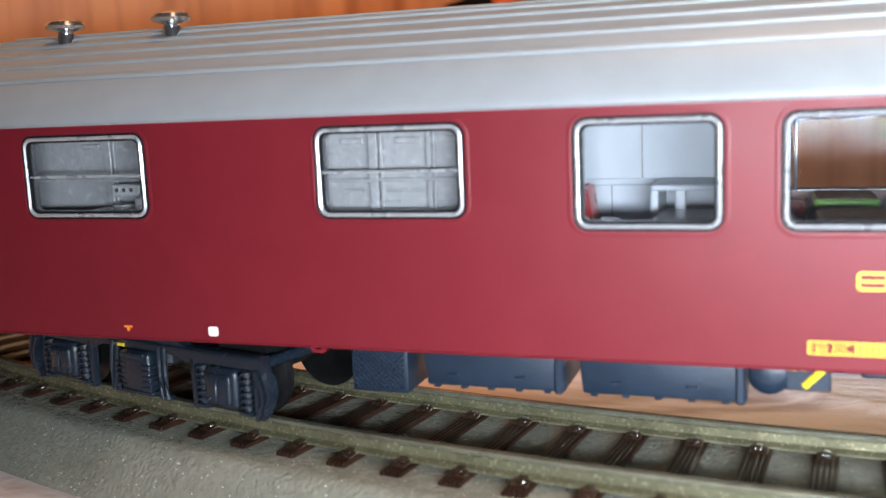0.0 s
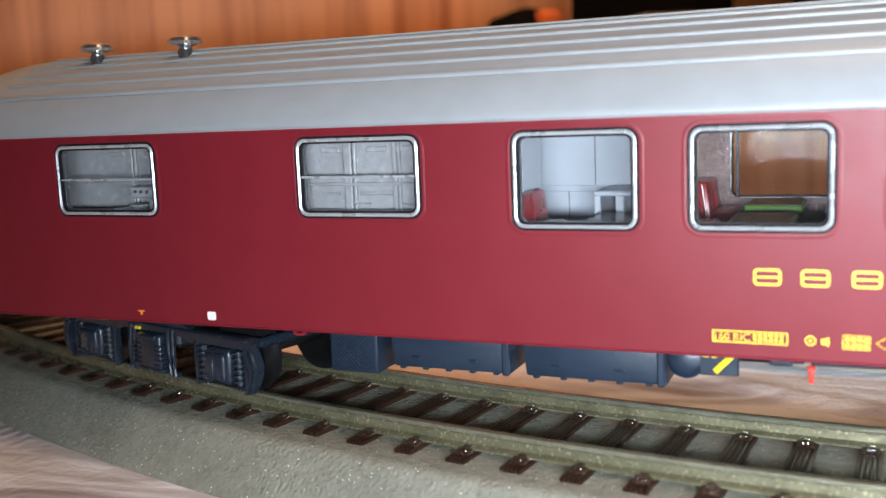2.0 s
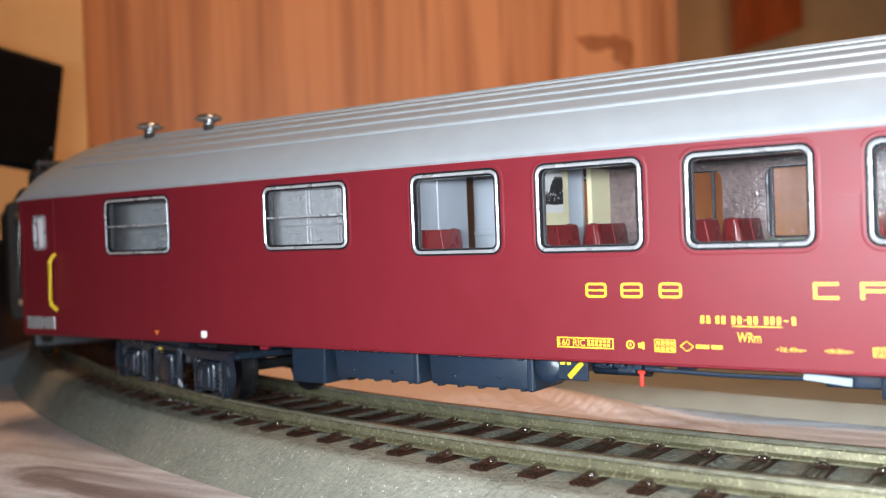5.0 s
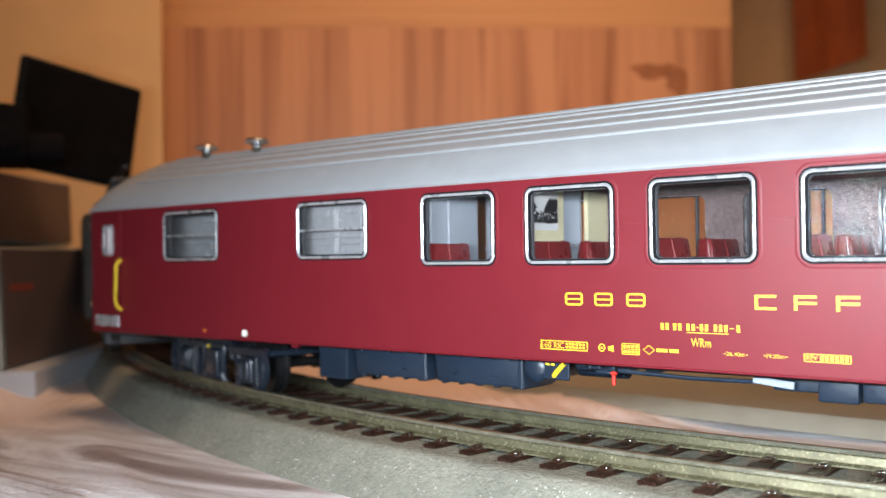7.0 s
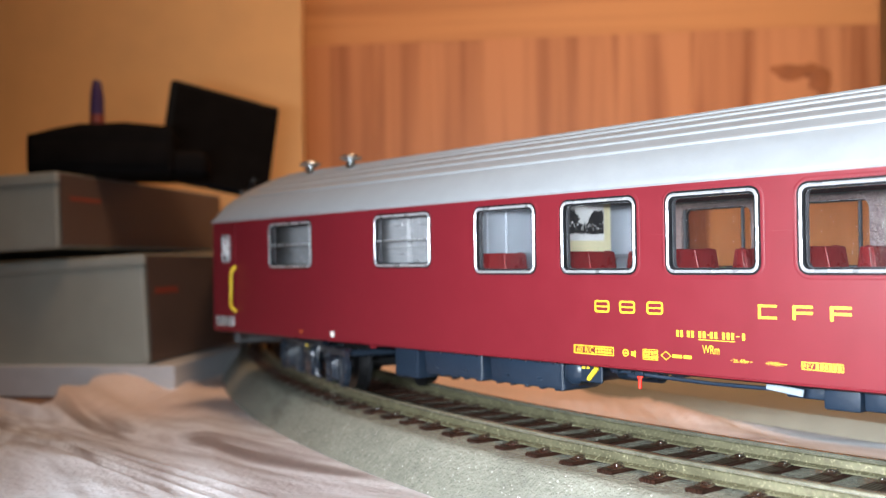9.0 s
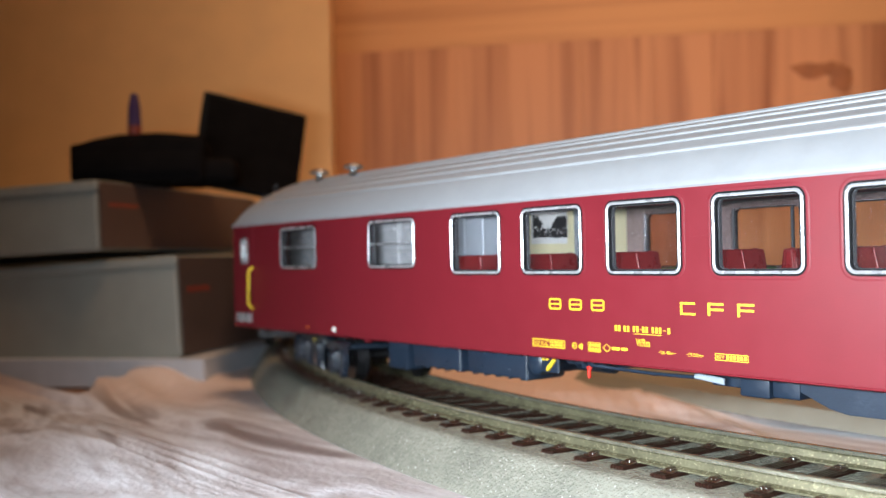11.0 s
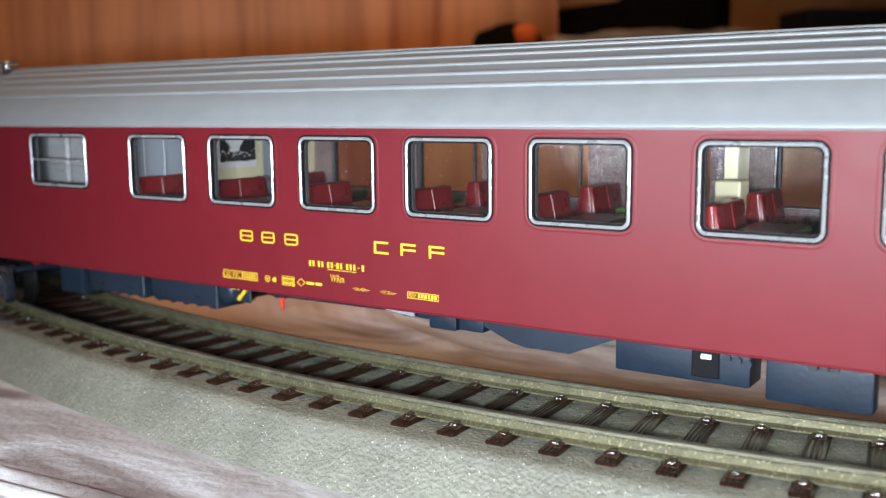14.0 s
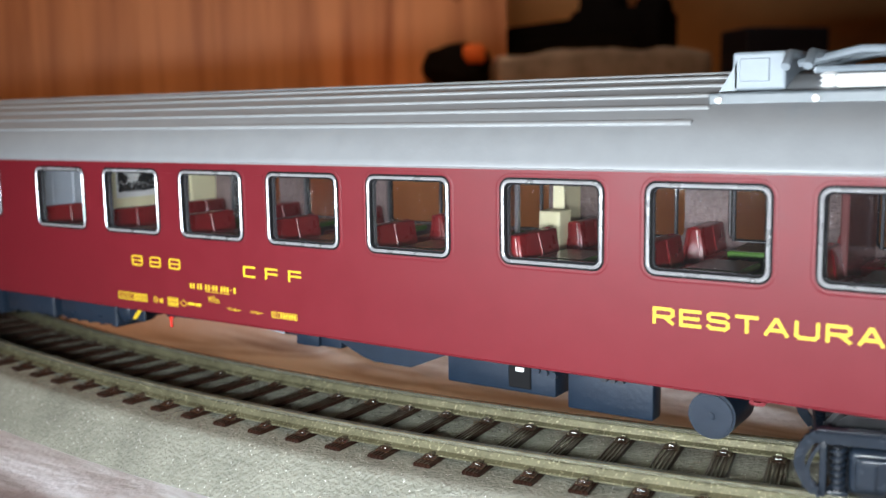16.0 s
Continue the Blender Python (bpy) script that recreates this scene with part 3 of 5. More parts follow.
WINDOWS = [(-45.0, 14.5), (-24.65, 14.6), (-4.5, 14.6), (15.7, 14.4), (35.8, 14.3), (58.8, 14.7), (79.5, 15.0), (99.8, 15.0), (120.2, 15.0)]
KITCHEN_WINDOWS = [(-113.4, 17.6), (-73.0, 17.2)]
KZ0 = 34.65


def roof_section():
    """Half of the roof's outline from the eave to the crown, as (y, z)."""
    pts = [(-0.3, 46.15), (-0.3, 46.5), (0.0, 47.1), (0.6, 48.45), (1.6, 50.15), (3.0, 51.75), (5.6, 53.55), (8.2, 55.0), (10.8, 56.3), (13.4, 57.3), (WID / 2, 57.9)]
    return pts


def roof_z(y):
    pts = roof_section()[1:]
    y = min(y, WID - y)
    for (a, za), (b, zb) in zip(pts, pts[1:]):
        if a <= y <= b:
            return za + (zb - za) * (y - a) / (b - a)
    return pts[-1][1]


def build_window(cx, w, z0, z1, side, body, bar=False):
    """A silver window frame with black gaskets and a clear pane. side 0 faces the camera's side."""
    m = None if side == 0 else shift(0, WID, 0, 180)
    if side:
        cx = -cx
    x0, x1 = cx - w / 2, cx + w / 2
    n = 5
    fr = part("window_frame", ring(bmesh.new(), rounded(x0, x1, z0, z1, 1.25, n), rounded(x0 + 0.42, x1 - 0.42, z0 + 0.42, z1 - 0.42, 0.95, n), -0.16, 0.5, 0.14), SILVER, body, "silver window frame with rounded corners", smooth=True, m=m)
    part("gasket", ring(bmesh.new(), rounded(x0 - 0.28, x1 + 0.28, z0 - 0.28, z1 + 0.28, 1.5, n), rounded(x0, x1, z0, z1, 1.25, n), -0.05, 0.45), GASKET, fr, "black rubber gasket")
    part("inner_gasket", ring(bmesh.new(), rounded(x0 + 0.42, x1 - 0.42, z0 + 0.42, z1 - 0.42, 0.95, n), rounded(x0 + 0.66, x1 - 0.66, z0 + 0.66, z1 - 0.66, 0.8, n), -0.06, 0.38), GASKET, fr)
    if side == 0:
        part("window_reveal", ring(bmesh.new(), rounded(x0 + 0.4, x1 - 0.4, z0 + 0.4, z1 - 0.4, 0.95, n), rounded(x0 + 0.7, x1 - 0.7, z0 + 0.7, z1 - 0.7, 0.8, n), 0.62, 1.25), REVEAL, fr, "glossy clear insert edge", smooth=True)
    if side == 1:
        for x in (x0 + 1.5, x1 - 1.5):
            part("insert_edge", mbox(x - 0.22, x + 0.22, 1.9, 2.6, z0 + 0.6, z1 - 0.6, 0.1), REVEAL, fr, "glossy clear insert edge")
    pane = part("pane", plate(bmesh.new(), rounded(x0 + 0.56, x1 - 0.56, z0 + 0.56, z1 - 0.56, 1.1, n), [], 0.4, 0.6), FAR_GLASS if side else GLASS, fr, "clear plastic pane")
    pane.visible_shadow = False
    if bar:
        part("glazing_bar", mbox(x0 + 0.5, x1 - 0.5, -0.12, 0.3, 39.5, 39.8, 0.1), SILVER, fr, "thin silver glazing bar")


def build_car():
    car = thing("dining_car", "crimson model railway dining car with silver roof on rails", "railway carriage")
    # sides with their openings
    for side in (0, 1):
        holes = []
        sgn = 1 if side == 0 else -1
        for cx, w in WINDOWS:
            holes.append(rounded(sgn * cx - w / 2 - 0.15, sgn * cx + w / 2 + 0.15, WZ0 - 0.15, WZ1 + 0.15, 1.7, 5))
        for cx, w in KITCHEN_WINDOWS:
            holes.append(rounded(sgn * cx - w / 2 - 0.15, sgn * cx + w / 2 + 0.15, KZ0 - 0.15, WZ1 + 0.15, 1.7, 5))
        for s in (-1, 1):
            holes.append(rounded(s * 143 - 2.0, s * 143 + 2.0, 36.0, 42.6, 0.9, 5))
        outline = [(-HALF + 0.3, SIDE0), (HALF - 0.3, SIDE0), (HALF - 0.3, EAVE), (-HALF + 0.3, EAVE)]
        m = None if side == 0 else shift(0, WID, 0, 180)
        wall = part("body_side", plate(bmesh.new(), outline, holes, 0.0, 1.0), RED, car, "smooth crimson body side", m=m)
        # raised surrounds pressed into the side, bottom lip
        part("sill_lip", mbox(-HALF + 0.3, HALF - 0.3, 0.0, 1.0, SIDE0 - 0.35, SIDE0 - 0.02, 0.12), RED, wall)
        for cx, w in WINDOWS:
            x0, x1 = sgn * cx - w / 2, sgn * cx + w / 2
            part("window_surround", ring(bmesh.new(), rounded(x0 - 0.85, x1 + 0.85, WZ0 - 0.85, WZ1 + 0.85, 2.2, 5), rounded(x0 - 0.36, x1 + 0.36, WZ0 - 0.36, WZ1 + 0.36, 1.9, 5), -0.03, 0.3, 0.06), RED, wall, smooth=True)
        for cx, w in KITCHEN_WINDOWS:
            x0, x1 = sgn * cx - w / 2, sgn * cx + w / 2
            part("window_surround", ring(bmesh.new(), rounded(x0 - 0.8, x1 + 0.8, KZ0 - 0.8, WZ1 + 0.8, 2.2, 5), rounded(x0 - 0.36, x1 + 0.36, KZ0 - 0.36, WZ1 + 0.36, 1.9, 5), -0.03, 0.3, 0.08), RED, wall, smooth=True)
        # doors near both ends
        for s in (-1, 1):
            x = s * 143.6
            frame = part("door", ring(bmesh.new(), rounded(x - 5.2, x + 5.2, 20.2, 45.3, 0.5, 2), rounded(x - 4.9, x + 4.9, 20.5, 45.0, 0.4, 2), -0.12, 0.2), RED, car, "crimson folding entrance door", m=m)
            part("door_pane", plate(bmesh.new(), rounded(s * 143 - 1.9, s * 143 + 1.9, 36.1, 42.5, 0.8, 5), [], 0.2, 0.5), GLASS, frame).visible_shadow = False
            part("door_window_frame", ring(bmesh.new(), rounded(s * 143 - 2.1, s * 143 + 2.1, 35.9, 42.7, 0.9, 5), rounded(s * 143 - 1.6, s * 143 + 1.6, 36.4, 42.2, 0.7, 5), -0.15, 0.4, 0.08), SILVER, frame, smooth=True)
            part("blind", mbox(s * 143 - 2.2, s * 143 + 2.2, 1.2, 1.5, 35.8, 42.8), PICT_W, frame)
            part("step_plate", mbox(x - 4.6, x + 4.6, -0.25, 0.2, 20.5, 22.9, 0.1), SILVER, frame, "grey metal step plate")
            hx = x - s * 5.4
            b = tube(bmesh.new(), [(hx, 0, 24.2), (hx - s * -0.2, -1.1, 25.3), (hx - s * -0.2, -1.2, 26.2), (hx - s * -0.1, -1.2, 33.2), (hx, -1.0, 34.1), (hx, 0, 35.0)], 0.42, 8)
            part("grab_handle", b, YELLOW, frame, "yellow grab handle", smooth=True)
            part("hinge_strip", mbox(hx - 0.12, hx + 0.12, -0.25, 0.1, 35.2, 45.2), RED, frame)
    # ends
    for s in (-1, 1):
        b = mbox(s * HALF - 0.5, s * HALF + 0.5, 1.0, WID - 1.0, SIDE0, EAVE)
        wall = part("end_wall", b, RED, car, "crimson end wall")
        part("gangway", mbox(s * 151.5 - 1.2, s * 151.5 + 1.2, 10, WID - 10, 20, 46, 0.6, 2), GASKET, wall, "black rubber gangway")
        for y in (6.0, WID - 6.0):
            b = cyl(bmesh.new(), (s * 151.5, y, 20.6), "x", 1.1, 4.0, 16)
            cyl(b, (s * 154.0, y, 20.6), "x", 2.4, 1.0, 20)
            part("buffer", b, UNDER_DARK, wall, "round dark buffer")
    # roof
    half = roof_section()
    full = half + [(WID - y, z) for y, z in half[::-1][1:]]
    inner = [(y * 0.94 + WID * 0.03, z - 1.0) for y, z in full]
    b = bmesh.new()
    rows = []
    ends = [(-HALF - 0.2, 0.86, -7.0), (-HALF + 0.6, 0.93, -4.2), (-HALF + 2.2, 0.97, -2.2), (-HALF + 5, 0.99, -0.9), (-HALF + 9, 1.0, -0.2), (-HALF + 13, 1, 0)]
    stations = ends + [(-x, k, d) for x, k, d in ends[::-1]]
    for x, k, d in stations:
        loop = []
        for y, z in full + inner[::-1]:
            drop = d * max(0.0, (z - 45.9) / 11.3)
            loop.append(b.verts.new((x, WID / 2 + (y - WID / 2) * (1 - (1 - k) * max(0.0, (z - 46.5) / 10.7)), z + drop)))
        rows.append(loop)
    n = len(rows[0])
    for r0, r1 in zip(rows, rows[1:]):
        for i in range(n):
            b.faces.new((r0[i], r0[(i + 1) % n], r1[(i + 1) % n], r1[i]))
    nf = len(full)
    for r in (rows[0], rows[-1]):
        for i in range(nf - 1):
            b.faces.new((r[i], r[i + 1], r[n - 2 - i], r[n - 1 - i]))
    roof = part("roof", b, ROOF, car, "silver-grey arched roof", smooth=True)
    for y in (3.0, 5.6, 8.2, 10.8, 13.4, WID / 2, WID - 13.4, WID - 10.8, WID - 8.2, WID - 5.6, WID - 3.0):
        z = roof_z(y)
        lean = 0.0 if y == WID / 2 else math.degrees(math.atan2(roof_z(min(y, WID - y) + 0.5) - roof_z(min(y, WID - y) - 0.5), 1.0)) * (1 if y < WID / 2 else -1)
        b = mbox(-HALF + 14, 75.0 + 0.5 * min(y, WID - y), -0.42, 0.42, -0.3, 0.3, 0.28, 3)
        part("roof_rib", b, RIB, roof, smooth=True, m=shift(0, y, z, 0, lean))
    for x in (-124.3, -107.5):
        b = spin(bmesh.new(), [(1.1, -1.0), (1.1, 0.8), (0.9, 1.3), (2.4, 1.7), (2.6, 2.1), (2.3, 2.6), (1.2, 2.95), (0.3, 3.05)], (x, 12.6, roof_z(12.6)), 24)
        part("roof_vent", b, CHROME, roof, "shiny mushroom-shaped roof ventilator", smooth=True)
    build_roof_equipment(car)
    # windows
    for side in (0, 1):
        for cx, w in WINDOWS:
            build_window(cx, w, WZ0, WZ1, side, car)
        for cx, w in KITCHEN_WINDOWS:
            build_window(cx, w, KZ0, WZ1, side, car, bar=True)
    build_lettering(car)
    build_underframe(car)
    for s in (-1, 1):
        build_bogie(car, s)
    build_interior(car)
    return car


def build_roof_equipment(car):
    edge = part("platform_rail", mbox(77.2, 126, 6.3, 7.6, 53.4, 55.3, 0.3, 2), GREY_RAIL, car, "grey edge rail of the roof platform")
    for x in (78.6, 90, 102, 114, 124):
        part("rail_bolt", cyl(bmesh.new(), (x, 6.2, 54.4), "y", 0.45, 0.4, 12), CHROME, edge, smooth=True)
    base = part("roof_platform", mbox(77.6, 125, 8.0, WID - 8.0, 53.8, 55.2, 0.4, 2), GREY_EQUIP, car, "pale grey platform for roof gear")
    wedge = bmesh.new()
    vs = [wedge.verts.new(p) for p in ((77.2, 9, 54.6), (79.9, 9, 54.6), (79.9, 9, 59.0), (77.2, WID - 9, 54.6), (79.9, WID - 9, 54.6), (79.9, WID - 9, 59.0))]
    for f in ((0, 1, 2), (5, 4, 3), (0, 3, 4, 1), (1, 4, 5, 2), (2, 5, 3, 0)):
        wedge.faces.new([vs[i] for i in f])
    part("fairing", wedge, GREY_EQUIP, base)
    c = part("equipment_box", mbox(79.3, 85.8, 9.0, 20.0, 55.5, 60.2, 0.35, 2), GREY_EQUIP, base, "pale grey square equipment case")
    part("case_panel", mbox(80.3, 83.9, 8.8, 9.05, 56.6, 59.4, 0.1), GREY_EQUIP, c)
    for x in (78.2, 86.5, 97.0, 110.0):
        b = cyl(bmesh.new(), (x, 7.9, 54.9), "y", 0.5, 0.7, 12)
        part("bolt", b, SILVER, base)
    for x, y in ((90.5, 10.5), (90.5, 21.5), (108, 10.5), (108, 21.5)):
        b = spin(bmesh.new(), [(0.9, 0), (1.2, 0.3), (0.8, 0.6), (1.2, 0.9), (0.8, 1.2), (1.2, 1.5), (0.7, 1.9)], (x, y, 55.6), 14)
        part("insulator", b, PICT_W, base, "white ribbed insulator")
    part("insulator_block", mbox(91.5, 99.0, 8.6, 10.6, 55.6, 57.2, 0.3), PICT_W, base, "white insulator block")
    p = bmesh.new()
    for y in (10.5, 21.5):
        tube(p, [(89, y, 57.8), (112, y, 57.8)], 0.45)
    for x in (89, 100, 112):
        tube(p, [(x, 10.5, 57.8), (x, 21.5, 57.8)], 0.4)
    pan = part("pantograph_frame", p, GREY_EQUIP, base, "folded grey pantograph", smooth=True)
    for y in (10.0, 12.0, 20.0, 22.0):
        part("pantograph_arm", tube(bmesh.new(), [(87, y, 58.6), (94, y, 60.0), (112, y, 59.2)], 0.5), GREY_EQUIP, pan, smooth=True)
    for x in (87.0, 89.5):
        part("contact_strip", tube(bmesh.new(), [(x, 4.0, 58.0), (x, 6.0, 59.6), (x, 26.5, 59.6), (x, 28.5, 58.0)], 0.55), GREY_EQUIP, pan, smooth=True)


STROKES = {
    "R": [[(0, 0), (0, 1), (0.85, 1), (1, 0.88), (1, 0.6), (0.85, 0.45), (0, 0.45)], [(0.55, 0.45), (1, 0)]],
    "E": [[(1, 1), (0, 1), (0, 0), (1, 0)], [(0, 0.5), (0.9, 0.5)]],
    "S": [[(1, 0.86), (0.85, 1), (0.13, 1), (0, 0.88), (0, 0.65), (0.13, 0.53), (0.87, 0.5), (1, 0.38), (1, 0.14), (0.87, 0), (0.13, 0), (0, 0.14)]],
    "T": [[(0, 1), (1, 1)], [(0.5, 1), (0.5, 0)]],
    "A": [[(0, 0), (0.45, 1), (0.55, 1), (1, 0)], [(0.15, 0.3), (0.85, 0.3)]],
    "U": [[(0, 1), (0, 0.16), (0.14, 0), (0.86, 0), (1, 0.16), (1, 1)]],
    "N": [[(0, 0), (0, 1), (1, 0), (1, 1)]],
}


def monoline(text, x, z, width, height, pitch, parent, thick=0.40):
    """Wide capitals of one stroke width, printed on the side."""
    for i, c in enumerate(text):
        bm = bmesh.new()
        for j, line in enumerate(STROKES[c]):
            pts = [Vector((x + i * pitch + thick / 2 + u * (width - thick), 0, z + thick / 2 + v * (height - thick))) for u, v in line]
            for k, (p, q) in enumerate(zip(pts, pts[1:])):
                d = (q - p).normalized()
                nrm = Vector((-d.z, 0, d.x)) * thick / 2
                e = d * thick * 0.42
                face = [p - e + nrm, q + e + nrm, q + e - nrm, p - e - nrm]
                y = -0.05 - 0.002 * k - 0.016 * j
                low = [bm.verts.new((v.x, y, v.z)) for v in face]
                top = [bm.verts.new((v.x, 0.0, v.z)) for v in face]
                bm.faces.new(low)
                for s in range(4):
                    bm.faces.new((low[s], top[s], top[(s + 1) % 4], low[(s + 1) % 4]))
        part("letter", bm, YELLOW, parent, "bold yellow capital letter")


def build_lettering(car):
    # railway initials as plain yellow shapes
    for x in (-25.3, -20.5, -15.5):
        m = ring(bmesh.new(), rounded(x, x + 2.9, 27.45, 29.3, 0.45, 3), rounded(x + 0.3, x + 2.6, 27.73, 29.02, 0.22, 3), -0.06, 0)
        box(m, x + 0.3, x + 2.6, -0.06, -0.01, 28.25, 28.48)
        part("initial_mark", m, YELLOW, car, "yellow printed mark")
    for x in (2.5, 7.4, 12.4):
        m = plate(bmesh.new(), rounded(x, x + 0.4, 27.45, 29.3, 0.1, 2), [], -0.06, 0)
        for z in (28.98, 27.45 if x < 3 else 28.2):
            box(m, x + 0.41, x + 2.7, -0.06, -0.01, z, z + 0.32)
        part("initial_mark", m, YELLOW, car, "yellow printed mark")
    monoline("RESTAURANT", 73.0, 27.2, 2.75, 2.15, 3.4, car)
    # running number as bars
    rects = [(x, x + 0.42, 24.5, 25.4) for x in (-10.4, -9.7, -8.6, -7.9, -6.7, -6.0, -4.85, -4.15, -2.95, -2.25, -1.55, 0.1)]
    rects += [(-5.3, -4.98, 24.9, 25.02), (-0.8, -0.3, 24.9, 25.02), (-6.7, -1.0, 24.2, 24.3)]
    for r in rects:
        flat_bars([r], YELLOW, car, "number_bar")
    letters("WRm", -6.1, 22.4, 1.15, YELLOW, car, "type_lettering", width=2.7)
    flat_bars([(-29.6, -21.7, 22.2, 22.35), (-29.6, -21.7, 21.0, 21.15), (-29.6, -29.45, 21.15, 22.2), (-21.85, -21.7, 21.15, 22.2)], YELLOW, car, "data_panel_frame")
    letters("160 RIC", -29.3, 21.25, 0.85, YELLOW, car, "data_lettering", width=3.7)
    for i in range(6):
        for z in (21.3, 21.75):
            flat_bars([(-25.3 + 0.55 * i, -25.3 + 0.55 * i + 0.38, z, z + 0.33)], YELLOW, car, "data_bar")
    b = ring(bmesh.new(), rounded(-20.0, -18.9, 21.1, 22.2, 0.54, 5), rounded(-19.85, -19.05, 21.25, 22.05, 0.39, 5), -0.06, 0)
    part("round_mark", b, YELLOW, car)
    flat_bars([(-19.6, -19.3, 21.5, 21.8), (-18.4, -17.9, 21.3, 21.9), (-17.9, -17.6, 21.15, 22.05)], YELLOW, car, "horn_mark")
    flat_bars([(-16.3, -13.6, 22.35, 22.45), (-16.3, -13.6, 20.9, 21.0), (-16.3, -16.2, 21, 22.35), (-13.7, -13.6, 21, 22.35), (-16.3, -13.6, 21.62, 21.7)] +
              [(-16.05 + 0.6 * i, -15.6 + 0.6 * i, z, z + 0.4) for i in range(4) for z in (21.1, 21.82)], YELLOW, car, "weight_panel")
    d = bmesh.new()
    for k in range(4):
        a = Vector((-12.2 + 0.85 * math.cos(k * math.pi / 2), 0, 21.7 + 0.6 * math.sin(k * math.pi / 2)))
        c = Vector((-12.2 + 0.85 * math.cos((k + 1) * math.pi / 2), 0, 21.7 + 0.6 * math.sin((k + 1) * math.pi / 2)))
        tube(d, [(a.x, -0.04, a.z), (c.x, -0.04, c.z)], 0.06, 5)
    part("diamond_mark", d, YELLOW, car)
    flat_bars([(-11.1, -9.5, 21.5, 21.95)], YELLOW, car, "brake_bar")
    flat_bars([(-9.2, -7.9, 21.5, 21.95)], YELLOW, car, "brake_bar")
    letters("26.40m", -1.3, 21.5, 0.5, YELLOW, car, "length_lettering", width=2.4)
    flat_bars([(-1.7, -1.45, 21.7, 21.78), (1.25, 1.5, 21.7, 21.78)], YELLOW, car, "length_dash")
    letters("19.00m", 3.9, 21.5, 0.5, YELLOW, car, "length_lettering", width=2.2)
    flat_bars([(3.5, 3.75, 21.7, 21.78), (6.2, 6.5, 21.7, 21.78)], YELLOW, car, "length_dash")
    flat_bars([(8.5, 14.0, 22.2, 22.3), (8.5, 14.0, 21.3, 21.4), (8.5, 8.6, 21.4, 22.2), (13.9, 14.0, 21.4, 22.2)], YELLOW, car, "revision_frame")
    letters("REV", 8.8, 21.5, 0.6, YELLOW, car, "revision_lettering", width=1.3)
    for i in range(6):
        flat_bars([(10.4 + 0.58 * i, 10.4 + 0.58 * i + 0.4, 21.5, 22.1)], YELLOW, car, "revision_bar")
    b = plate(bmesh.new(), rounded(-97.5, -96.1, 20.1, 21.3, 0.3, 3), [], -0.06, 0)
    part("white_mark", b, WHITE_MARK, car, "small white square mark")
    flat_bars([(-109.6, -108.4, 20.75, 21.0), (-109.2, -108.8, 20.3, 20.75)], ORANGE_MARK, car, "lifting_mark", label="small orange mark")


